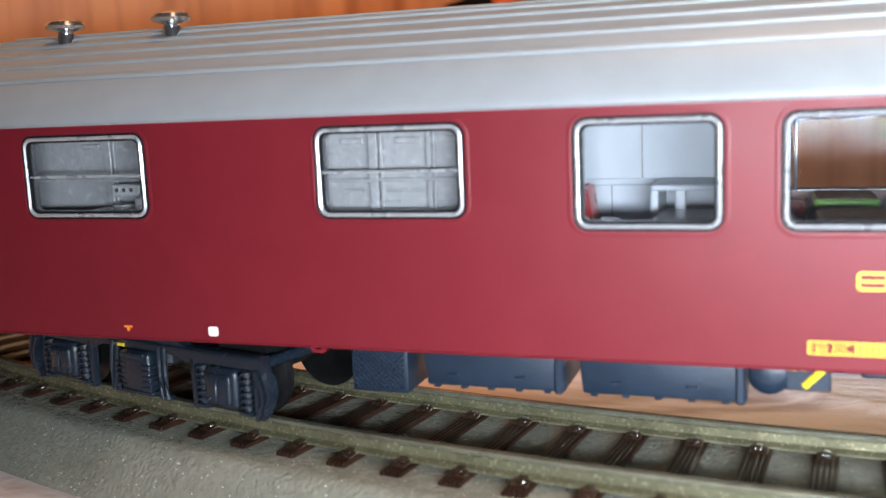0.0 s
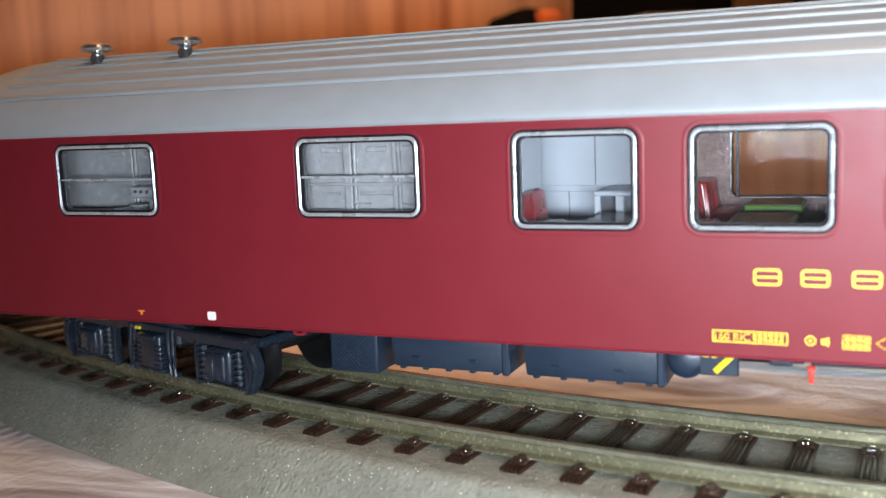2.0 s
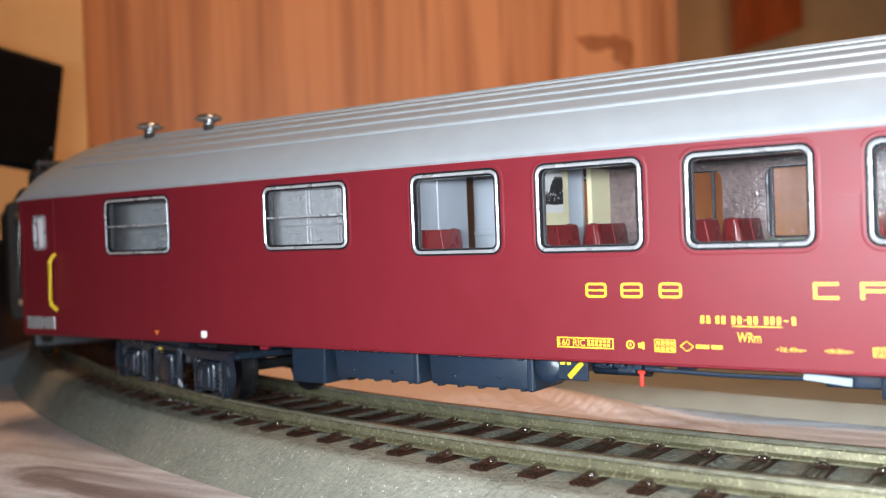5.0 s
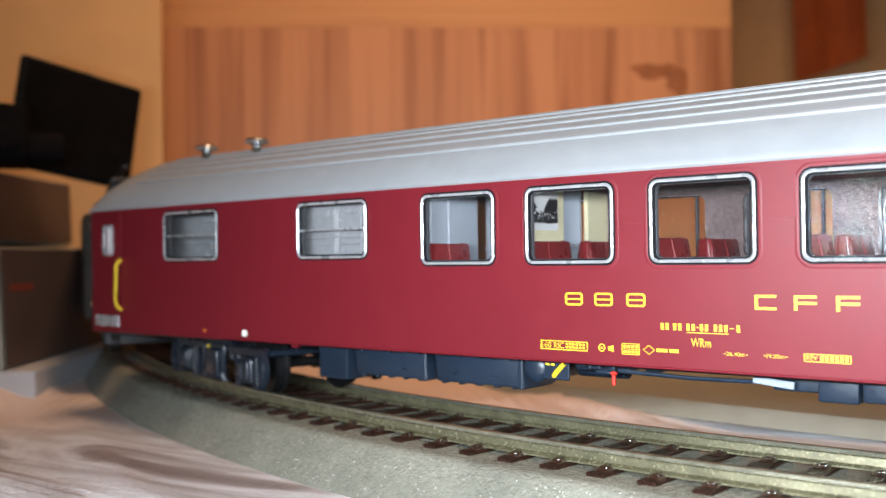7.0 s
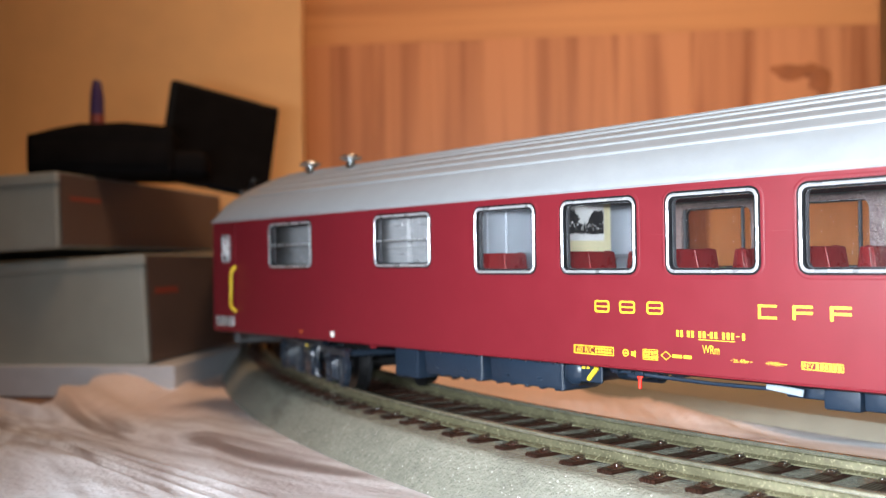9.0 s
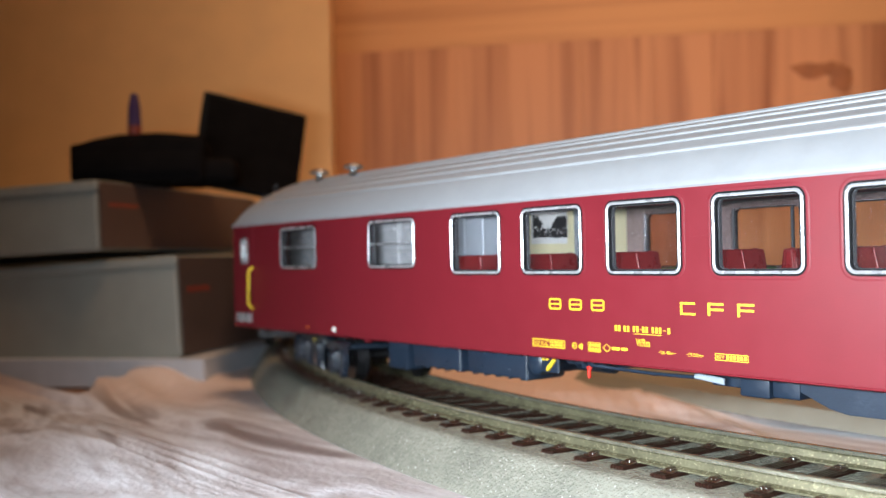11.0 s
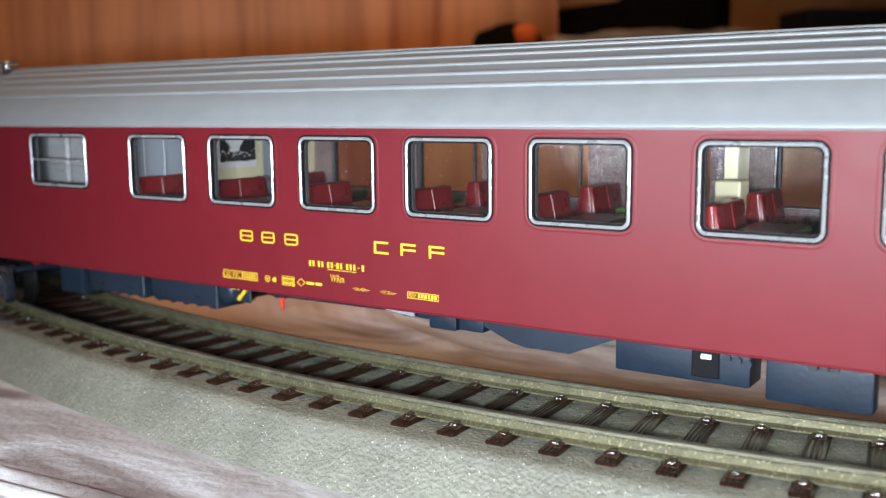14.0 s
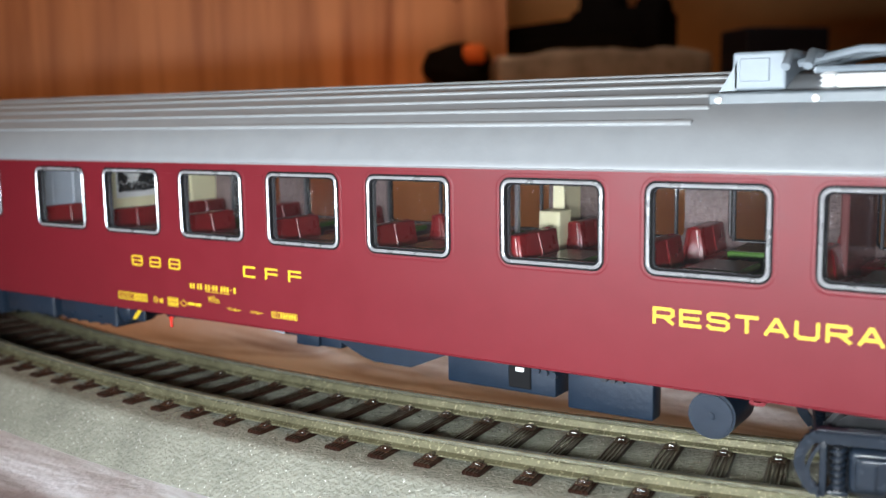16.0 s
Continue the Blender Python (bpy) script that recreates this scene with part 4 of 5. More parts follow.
def build_underframe(car):
    sole = part("underframe", mbox(-HALF + 3, HALF - 3, 4.5, WID - 4.5, 18.4, 20.6, 0.3), UNDER_DARK, car, "dark underframe")

    def unit(x0, x1, y0, z0, slope=0.0, louvres=0, name="equipment_box", mat=UNDER, bolts=0, depth=9.0):
        b = bmesh.new()
        box(b, x0, x1, y0, y0 + depth, z0, 20.0, 0.35, 2)
        if slope:
            for v in b.verts:
                if v.co.z < z0 + 1.0:
                    v.co.x += slope
        u = part(name, b, mat, sole, "blue-grey moulded equipment box", smooth=True)
        for i in range(bolts):
            x = x0 + (x1 - x0) * (i + 0.5) / bolts
            part("catch", mbox(x - 0.55, x + 0.55, y0 - 0.4, y0 + 0.1, 18.35, 18.75, 0.1), mat, u)
            part("lid_strip", mbox(x + 0.7, x + 2.4, y0 - 0.3, y0 + 0.1, 18.85, 19.05, 0.06), mat, u)
            part("foot", mbox(x - 0.4, x + 0.4, y0 + 0.2, y0 + 1.4, z0 - 0.3, z0 + 0.1, 0.1), mat, u)
        return u

    vent_box = unit(-80.7, -73.4, 4.0, 13.0)
    b = bmesh.new()
    gx0, gx1, gz0, gz1 = -80.2, -73.9, 13.5, 19.4
    for way in (1, -1):
        for i in range(-7, 20):
            c = gx0 + i * 0.66
            ends = []
            for z in (gz0, gz1):
                x = c + way * (z - gz0)
                ends.append((x, z))
            (xa, za), (xb, zb) = ends
            lo, hi = max(0.0, min((gx0 - xa) / (xb - xa), (gx1 - xa) / (xb - xa))), min(1.0, max((gx0 - xa) / (xb - xa), (gx1 - xa) / (xb - xa)))
            if hi - lo > 0.05:
                tube(b, [(xa + (xb - xa) * k, 3.95, za + (zb - za) * k) for k in (lo, hi)], 0.1, 4)
    part("grille", b, UNDER, vent_box, "diamond-mesh grille")
    for x0, x1, n in ((-71.6, -55.2, 5), (-53.3, -35.8, 5)):
        u = unit(x0, x1, 4.0, 14.3, 0.5, bolts=n)
        part("end_rib", mbox(x1 - 0.7, x1 + 0.25, 3.7, 12.5, 14.1, 20.0, 0.2), UNDER, u)
        part("latch", mbox((x0 + x1) / 2 + 3, (x0 + x1) / 2 + 4.2, 3.7, 4.1, 15.5, 15.9, 0.1), UNDER, u)
        part("latch", mbox((x0 + x1) / 2 - 5, (x0 + x1) / 2 - 3.8, 3.7, 4.1, 15.5, 15.9, 0.1), UNDER, u)
    # air cylinder across, plate with yellow marks
    b = cyl(bmesh.new(), (-33.2, 9.5, 17.6), "y", 2.2, 11, 24)
    bmesh.ops.create_uvsphere(b, u_segments=24, v_segments=10, radius=2.2, matrix=Matrix.Translation((-33.2, 4.2, 17.6)) @ Matrix.Diagonal((1, 0.45, 1, 1)))
    part("air_cylinder", b, UNDER, sole, "round blue-grey air cylinder", smooth=True)
    pl = part("valve_plate", mbox(-31.6, -27.2, 3.6, 4.1, 16.1, 20.0, 0.15), UNDER, sole)
    b = bmesh.new()
    tube(b, [(-29.8, 3.5, 16.6), (-27.9, 3.5, 18.6)], 0.4, 6)
    part("yellow_lever", b, YELLOW, pl, "yellow lever")
    flat_bars([(-31.2, -30.5, 18.2, 18.55), (-30.2, -29.6, 18.2, 18.55)], YELLOW, pl, "yellow_bars", y=3.5)
    for x0, x1, z0 in ((-27.0, -25.2, 18.0), (-24.3, -22.6, 17.8), (-21.8, -20.2, 17.6)):
        unit(x0, x1, 5.0, z0, depth=6)
    b = cyl(bmesh.new(), (-26.0, 12.0, 17.4), "x", 1.6, 8.0, 20)
    part("air_tank", b, UNDER, sole, smooth=True)
    b = mbox(-19.75, -19.2, 3.0, 3.5, 16.0, 17.6, 0.18, 2)
    box(b, -19.95, -19.0, 2.95, 3.55, 17.5, 18.0, 0.15)
    part("brake_handle", b, RED_MARK, sole, "bright red brake handle")
    for x0, x1, z0 in ((-27.6, -24.8, 17.6), (-24.2, -21.6, 17.0), (-21.0, -18.4, 17.7), (-16.0, -13.5, 17.9)):
        gear = part("brake_gear_box", mbox(x0, x1, 6.0, 9.5, z0, 20.0, 0.3, 2), UNDER, sole)
        part("stud", cyl(bmesh.new(), ((x0 + x1) / 2, 5.9, z0 + 0.9), "y", 0.35, 0.5, 12), UNDER, gear, smooth=True)
    part("hand_rod", tube(bmesh.new(), [(-19.5, 4.5, 18), (-10, 8, 17.2), (2, 7, 17.5)], 0.3), UNDER, sole, smooth=True)
    # beyond the middle
    unit(0.5, 7.5, 8.0, 16.4, 1.0, depth=10)
    part("white_cover", mbox(-2.5, 3.0, 6.6, 7.0, 17.2, 18.2, 0.1, m=Matrix.Rotation(radians(6), 4, "Y")), GREY_EQUIP, sole, "pale cover plate")
    unit(8.0, 13.0, 6.0, 15.6, depth=12)
    unit(13.4, 17.8, 6.0, 15.9, depth=12)
    b = bmesh.new()
    prof = [(18.2, 20), (18.2, 17.2), (22.5, 15.4), (25.0, 14.9), (32.0, 14.9), (38.4, 17.6), (38.4, 20)]
    plate(b, prof, [], 5.5, 20)
    part("generator_housing", b, UNDER, sole, "blue-grey wedge-shaped housing")
    u = unit(39.0, 57.0, 5.0, 13.9, 0.0, depth=5)
    # black plate laid on the front, painted as the shade of a hollow
    part("recess", mbox(49.6, 53.2, 4.7, 5.0, 14.6, 18.4, 0.15), GASKET, u)
    part("white_label", mbox(50.9, 52.2, 4.5, 4.8, 17.1, 17.7), PICT_W, u)
    for i in range(3):
        part("pipe_joint", cyl(bmesh.new(), (54.2 + i * 1.3, 4.9, 17.6 - 0.2 * i), "y", 0.5, 0.8, 12), UNDER, u)
    u = unit(58.9, 71.3, 4.8, 12.9, 0.0, depth=3)
    for i in range(3):
        part("pipe_joint", cyl(bmesh.new(), (64.6 + i * 1.2, 4.6, 18.0), "y", 0.5, 1.0, 12), UNDER_DARK, u)
    b = cyl(bmesh.new(), (79.0, 9.0, 15.0), "y", 3.05, 8.0, 32)
    cyl(b, (79.0, 4.9, 15.0), "y", 2.75, 0.4, 32)
    cyl(b, (79.0, 4.65, 15.0), "y", 0.5, 0.3, 16)
    part("air_reservoir", b, UNDER, sole, "round blue-grey air reservoir end", smooth=True)
    for x in (-83.0, 86.0):
        b = ring(bmesh.new(), rounded(x - 1.0, x + 1.0, 18.6, 20.0, 0.5, 3), rounded(x - 0.55, x + 0.55, 19.0, 19.7, 0.3, 3), 0.2, 0.8)
        part("lifting_eye", b, RED, sole, "small crimson lifting eye")


def coil(bm, x, y, z0, z1, r, turns):
    """A coil spring standing upright."""
    n = turns * 10
    tube(bm, [(x + r * math.cos(2 * math.pi * i / 10), y + r * math.sin(2 * math.pi * i / 10), z0 + (z1 - z0) * i / n) for i in range(n + 1)], 0.2, 5)
    return bm


def build_bogie(car, s):
    """A two-axle bogie, turned to follow the curve under its pivot."""
    a = math.asin(((-107.5 if s < 0 else 111.5) - CX) / RC)
    px, py = arc(RC, a)
    m = shift(px, py, 0, math.degrees(a))
    half = 15.5

    def side_frame(side):
        """A pressed side beam, deeper in its middle and turned down over the axle boxes."""
        y0 = side * 12.0
        outline = [(-22.0, 16.6), (-22.4, 17.6), (-21.4, 18.2), (-9.0, 18.2), (-7.6, 18.8), (7.6, 18.8), (9.0, 18.2), (21.4, 18.2), (22.4, 17.6), (22.0, 16.6),
                   (12.0, 16.5), (9.0, 16.2), (7.0, 16.9), (-7.0, 16.9), (-9.0, 16.2), (-12.0, 16.5)]
        b = plate(bmesh.new(), outline, [], y0 - 0.7, y0 + 0.7)
        box(b, -21.8, 21.8, y0 - 1.15, y0 + 1.15, 17.75, 18.1, 0.12)
        return b

    frame = part("bogie_frame", side_frame(-1), BOGIE, car, "blue-grey bogie frame", m=m)
    part("bogie_frame_far", side_frame(1), BOGIE, frame)
    part("bolster", mbox(-4, 4, -11, 11, 14.5, 18.3, 0.5), UNDER_DARK, frame)
    for k in (-1, 1):
        part("end_beam", mbox(k * 21.2 - 0.7, k * 21.2 + 0.7, -11.6, 11.6, 16.5, 17.8, 0.3), BOGIE, frame)
        x = k * half
        for y, t in ((-7.9, -1), (7.9, 1)):
            b = cyl(bmesh.new(), (x, y, 14.6), "y", 5.2, 2.4, 40)
            cyl(b, (x, y - t * 1.2, 14.6), "y", 5.8, 0.5, 40)
            cyl(b, (x, y + t * 1.3, 14.6), "y", 2.0, 0.6, 20)
            part("wheel", b, WHEEL, frame, "blackened metal wheel", smooth=True)
        part("axle", cyl(bmesh.new(), (x, 0, 14.6), "y", 1.0, 15, 12), WHEEL, frame)
        for side in (-1, 1):
            y0 = side * 12.2
            b = bmesh.new()
            box(b, x - 2.7, x + 2.7, y0 - 1.2, y0 + 1.2, 11.3, 16.4, 0.75, 3)
            box(b, x - 2.1, x + 2.1, y0 + side * 1.2 - 0.5, y0 + side * 1.2 + 0.5, 11.9, 15.7, 0.45, 3)
            box(b, x - 0.16, x + 0.16, y0 + side * 1.75 - 0.25, y0 + side * 1.75 + 0.2, 12.2, 15.0, 0.1)
            ab = part("axle_box", b, BOGIE, frame, "blue-grey axle box", smooth=True)
            for bx in (-1.6, 1.6):
                for bz in (12.4, 15.2):
                    part("bolt", cyl(bmesh.new(), (x + bx, y0 + side * 1.75, bz), "y", 0.24, 0.4, 8), BOGIE, ab, smooth=True)
            for dx in (-3.75, 3.75):
                part("coil_spring", coil(bmesh.new(), x + dx, y0 + side * 0.3, 11.4, 16.2, 0.72, 6), BOGIE, ab, smooth=True)
                part("spring_core", cyl(bmesh.new(), (x + dx, y0 + side * 0.1, 13.8), "z", 0.55, 5.0, 12), UNDER_DARK, ab, smooth=True)
                part("spring_seat", mbox(x + dx - 1.1, x + dx + 1.1, y0 - 0.9, y0 + 0.9, 10.8, 11.4, 0.2, 2), BOGIE, ab, smooth=True)
                g = x + dx * 1.42
                part("guide_post", mbox(g - 0.4, g + 0.4, y0 - 0.5, y0 + 0.7, 10.4, 17.0, 0.18, 2), BOGIE, ab, smooth=True)
            arcs = [(x + k * (6.0 + 1.8 * math.sin(math.pi * (0.1 + 0.9 * i / 12))), 17.2 - 6.2 * i / 12) for i in range(13)]
            part("wheel_guard", strip(bmesh.new(), arcs, 1.2, y0 - 0.2 * side, y0 + 0.75 * side), BOGIE, ab, smooth=True)
            inner = [(x + k * (5.7 + 1.2 * math.sin(math.pi * i / 10)), 16.6 - 6.0 * i / 10) for i in range(11)]
            part("guard_rim", strip(bmesh.new(), inner, 0.4, y0 - 0.4 * side, y0 + 1.1 * side), BOGIE, ab, smooth=True)
            brace = [(x + k * 7.0, 16.4), (x + k * 7.9, 14.0), (x + k * 7.2, 11.6)]
            part("guard_rib", strip(bmesh.new(), brace, 0.28, y0 + 0.6 * side, y0 + 1.05 * side), BOGIE, ab, smooth=True)
    for side in (-1, 1):
        y0 = side * 12.4
        b = bmesh.new()
        box(b, -2.9, 2.9, y0 - 1.3, y0 + 1.2, 11.4, 16.8, 0.6, 3)
        box(b, -2.3, 2.3, y0 - 1.6, y0 + 1.6, 15.9, 16.7, 0.25, 2)
        box(b, -3.2, 3.2, y0 - 1.1, y0 + 1.1, 11.0, 11.6, 0.2)
        mid = part("spring_plank", b, BOGIE, frame, smooth=True)
        for e in (-1, 1):
            for i in range(5):
                part("rib", mbox(e * 2.5 - 0.9, e * 2.5 + 0.9, y0 - 1.45, y0 + 1.45, 12.1 + i * 0.72, 12.4 + i * 0.72, 0.1), BOGIE, mid)
            for x in (4.3, 5.3):
                part("hanger", tube(bmesh.new(), [(e * x, y0 + side * 0.4, 10.9), (e * x, y0 + side * 0.5, 14.0), (e * (x - 0.25), y0 + side * 0.3, 17.6)], 0.36), BOGIE, frame, smooth=True)
            part("shackle", mbox(e * 4.8 - 0.9, e * 4.8 + 0.9, y0 - 0.5, y0 + 0.6, 10.7, 11.3, 0.15), BOGIE, frame)
    part("lifting_mark", mbox(-4.4, -2.6, -12.95, -12.7, 17.0, 17.4), YELLOW, frame, "small yellow mark")


def build_interior(car):
    FL = 29.0
    fl = part("interior_floor", mbox(-HALF + 2, HALF - 2, 1.3, WID - 1.3, 26.5, FL, 0.2), FLOOR_IN, car, "dark interior floor")
    # kitchen mouldings behind the small windows
    for cx, back in ((-113.4, 9.6), (-73.0, 4.4)):
        x0, x1 = (cx - 22, cx + 3.2) if cx < -100 else (cx - 13.5, cx + 7.6)
        wallp = part("kitchen_wall", mbox(x0, x1, back, back + 0.8, FL, 45.3), KITCHEN, fl, "light grey kitchen moulding")
        for x, w in ((cx - 3.4, 0.55), (cx - 2.4, 0.2), (cx + 3.4, 0.3), (cx + 4.0, 0.2)):
            if x < x1:
                part("cupboard_post", mbox(x - w, x + w, back - 0.6, back + 0.1, FL, 45.3, 0.12), KITCHEN, wallp)
        part("worktop_edge", mbox(x0, x1, back - 0.7, back + 0.1, 38.2, 38.6, 0.1), KITCHEN, wallp)
        for x in (cx - 6.0, cx + 0.8, cx + 6.0):
            if x < x1 - 1.4:
                part("cupboard_handle", mbox(x - 1.4, x + 1.4, back - 0.5, back + 0.1, 42.5, 43.2, 0.12), KITCHEN, wallp)
        if cx > -100:
            for z in (37.2, 36.9):
                part("drawer_edge", mbox(cx - 2.0, cx + 3.2, back - 0.35, back + 0.1, z, z + 0.14, 0.05), KITCHEN, wallp)
            for x, z in ((cx - 1.6, 35.7), (cx + 5.4, 35.6), (cx - 6.0, 37.0)):
                part("drawer_pull", mbox(x - 1.2, x + 1.2, back - 0.6, back + 0.1, z, z + 0.3, 0.1), KITCHEN, wallp)
    part("kitchen_side_panel", mbox(-110.1, -103.5, 14.0, 14.6, FL, 45.3), BLUE_GREY, fl, "pale blue-grey panel")
    sw = part("kitchen_switchbox", mbox(-113.2, -109.0, 4.6, 5.5, 36.6, 38.2, 0.2), KITCHEN, fl)
    for x in (-112.2, -111.1, -110.0):
        part("switch", cyl(bmesh.new(), (x, 4.55, 37.5), "y", 0.28, 0.3, 10), CHROME, sw)
    top = part("kitchen_worktop", mbox(-114.5, -103.0, 2.2, 5.6, 34.9, 35.3, 0.1), KITCHEN, fl, "light grey worktop")
    part("kitchen_dish", spin(bmesh.new(), [(0.9, 0), (1.5, 0.35), (1.4, 0.5), (0.5, 0.4)], (-110.6, 3.6, 35.3), 18), SILVER, top, "small silver dish", smooth=True)
    part("kitchen_pot", spin(bmesh.new(), [(1.0, 0), (1.15, 0.2), (1.15, 1.3), (0.6, 1.7), (0.25, 1.75), (0.2, 2.0)], (-107.4, 3.4, 35.3), 18), SILVER, top, "small silver pot", smooth=True)
    part("kitchen_cup", spin(bmesh.new(), [(0.5, 0), (0.6, 0.9), (0.4, 0.9)], (-105.4, 3.2, 35.3), 14), SILVER, top, smooth=True)
    part("kitchen_end_wall", mbox(-61.6, -60.8, 1.3, 15.0, FL, 45.3), BLUE_GREY, fl, "pale blue-grey partition")
    part("passage_door", mbox(-62.4, -61.8, 15.0, 31.0, FL, 45.3), BROWN_DOOR, fl, "brown wood-grained door")
    # far lining: frosted inner wall with its openings and clear posts beside them
    holes = [rounded(-cx - w / 2 + 0.4, -cx + w / 2 - 0.4, WZ0 + 0.4, WZ1 - 0.4, 1.5, 5) for cx, w in WINDOWS[1:]]
    part("inner_lining", plate(bmesh.new(), [(-130, FL), (36, FL), (36, 45.3), (-130, 45.3)], holes, 1.2, 1.7), LINING, fl, "mauve frosted inner wall", m=shift(0, WID, 0, 180))
    # side room: cross wall with raised seams, pale back panel, fitted cupboard
    cw = part("cross_wall", mbox(-55.4, -54.6, 1.2, 18.0, FL, 45.3), BLUE_GREY, fl, "pale blue-grey partition")
    for y in (5.0, 9.6):
        part("panel_seam", mbox(-54.65, -54.35, y, y + 0.45, FL, 45.3, 0.12), BLUE_GREY, cw)
    back = part("back_panel", mbox(-56.8, -37.0, 23.4, 24.0, FL, 45.3), BLUE_GREY, fl, "pale blue-grey back panel")
    part("dado", mbox(-56.8, -37.0, 23.1, 23.45, 35.5, 36.4, 0.12), BLUE_GREY, back)
    part("panel_joint", mbox(-48.6, -48.4, 23.25, 23.45, 36.4, 45.3), KITCHEN, back)
    part("panel_joint", mbox(-52.4, -52.2, 23.25, 23.45, FL, 35.5), KITCHEN, back)
    c = part("fitted_cupboard", mbox(-46.4, -37.2, 14.0, 23.0, 35.7, 36.4, 0.2), BLUE_GREY, fl, "pale fitted cupboard with an open niche")
    part("cupboard_side", mbox(-46.4, -45.5, 14.1, 23.0, FL, 35.8, 0.15), BLUE_GREY, c)
    part("cupboard_front", mbox(-45.5, -37.2, 14.1, 14.6, FL, 33.0, 0.12), BLUE_GREY, c)
    part("niche_post", mbox(-43.6, -42.5, 14.2, 15.0, 33.0, 35.8, 0.12), BLUE_GREY, c)
    # cream cross walls on both sides of the gangway, one with its picture
    cr = part("cream_wall", mbox(-36.6, -35.8, 1.2, 16.5, FL, 45.3), CREAM, fl, "cream partition")
    part("cream_wall", mbox(-36.6, -35.8, 24.2, 31.0, FL, 45.3), CREAM, fl, "cream partition")
    pic = part("picture", mbox(-35.8, -35.65, 5.6, 14.6, 38.6, 44.7), PICT_W, cr, "black and white landscape picture")
    b = bmesh.new()
    rng = random.Random(3)
    for k in range(40):
        u = k / 39
        crest = 43.9 - 2.9 * math.exp(-((u - 0.42) / 0.17) ** 2) - 0.5 * rng.random()
        foot = 39.6 + 0.3 * rng.random()
        y = 6.0 + 8.2 * u
        cut = 40.2 + 1.4 * rng.random()
        box(b, -35.64, -35.58, y, y + 0.22, foot, cut)
        if crest > cut + 0.5:
            box(b, -35.64, -35.58, y, y + 0.22, cut + 0.15 + 0.5 * rng.random() * (rng.random() > 0.5), crest)
    part("picture_print", b, PICT_B, pic)
    # double-backed seats and green-edged tables on both sides of the gangway
    def seat_body():
        bm = bmesh.new()
        box(bm, -1.9, 1.9, -4.8, 4.8, 0.0, 7.8, 0.28, 2)
        for v in bm.verts:
            k = v.co.z / 8.0
            v.co.x *= 1.15 - 0.68 * k * k
            v.co.y *= 1.0 - 0.05 * k
        return bm

    def cushions():
        bm = bmesh.new()
        box(bm, 1.5, 5.0, -4.6, 4.6, 2.0, 4.0, 0.6, 2)
        box(bm, -5.0, -1.5, -4.6, 4.6, 2.0, 4.0, 0.6, 2)
        return bm

    def ridges():
        bm = bmesh.new()
        for y in (-4.85, 4.85):
            for k in (-0.55, 0.55):
                tube(bm, [(k * 2.2, y, 0.6), (k * 1.7, y * 0.985, 4.5), (k * 0.9, y * 0.96, 7.6)], 0.16, 6)
        return bm

    seat = None
    for side in (0, 1):
        for i, (cx, w) in enumerate(WINDOWS):
            if i == 0 and side == 1:
                continue
            sx = cx - (8.2 if i == 0 else 9.6 if i == 1 else 6.6 if i == 5 else 8.7)
            m = shift(sx, (8.2 if i == 1 else 7.2) if side == 0 else 25.4, FL) @ Matrix.Diagonal((0.75 if i < 2 and side == 0 else 1, 1.42 if i == 1 and side == 0 else 1.2 if side == 0 else 1.1, 1, 1))
            if seat is None:
                seat = part("seat_back", seat_body(), SEAT, fl, "dark red double seat back", smooth=True, m=m)
                cush = part("seat_cushion", cushions(), SEAT, seat, smooth=True)
                rid = part("seat_ridge", ridges(), SEAT, seat, "glossy raised ridges on the seat end", smooth=True)
                seam = part("seat_seam", tube(bmesh.new(), [(1.0, 0, 7.6), (1.75, 0, 4.2)], 0.14, 6), SEAT, seat, smooth=True)
                knob = part("seat_handle", mbox(-0.4, 0.4, 3.5, 4.3, 7.5, 7.95, 0.18, 2), SEAT, seat, "red grab handle", smooth=True)
            else:
                s2 = again(seat, "seat_back", fl, m)
                again(cush, "seat_cushion", s2, Matrix())
                again(rid, "seat_ridge", s2, Matrix())
                again(seam, "seat_seam", s2, Matrix())
                again(knob, "seat_handle", s2, Matrix() if side == 0 else shift(0, -7.8, 0))
            if side == 1 and i == 5:
                continue
            tx, yc = cx - 0.4, 7.6 if side == 0 else 25.0
            if i == 0:
                tx = cx + 3.6
            t = part("dining_table", mbox(tx - 3.6, tx + 3.6, yc - 4.6, yc + 4.6, FL + 3.9, FL + 4.85, 0.4, 3), GREEN, fl, "small table with a green edge")
            part("table_top", mbox(tx - 3.25, tx + 3.25, yc - 4.3, yc + 4.3, FL + 4.86, FL + 4.95, 0.03), TABLE_IN, t, "dark glossy table top")
            part("table_pedestal", mbox(tx - 1.5, tx + 1.5, yc - 1.6, yc + 1.6, FL, FL + 4.1, 0.3), GREEN, t, "green pedestal")
    # cream cross wall, cabinet and dividers
    part("cream_column", mbox(47.5, 48.3, 24.4, 31.0, FL, 45.3, 0.2), CREAM, fl, "cream partition")
    part("cream_column_edge", mbox(46.9, 48.9, 23.6, 24.4, FL, 45.3, 0.25, 2), CREAM, fl, "cream partition post")
    part("cream_cabinet", mbox(47.6, 51.2, 17.6, 21.6, FL, 38.6, 0.3, 2), CREAM, fl, "cream cabinet")
    d = part("divider", mbox(46.9, 47.3, 1.8, 12.0, FL, 45.2), DIVIDER, fl, "clear plastic divider")
    d.visible_shadow = False
    part("divider_edge", mbox(46.7, 47.4, 11.8, 12.5, FL, 45.2, 0.1), KITCHEN, d)
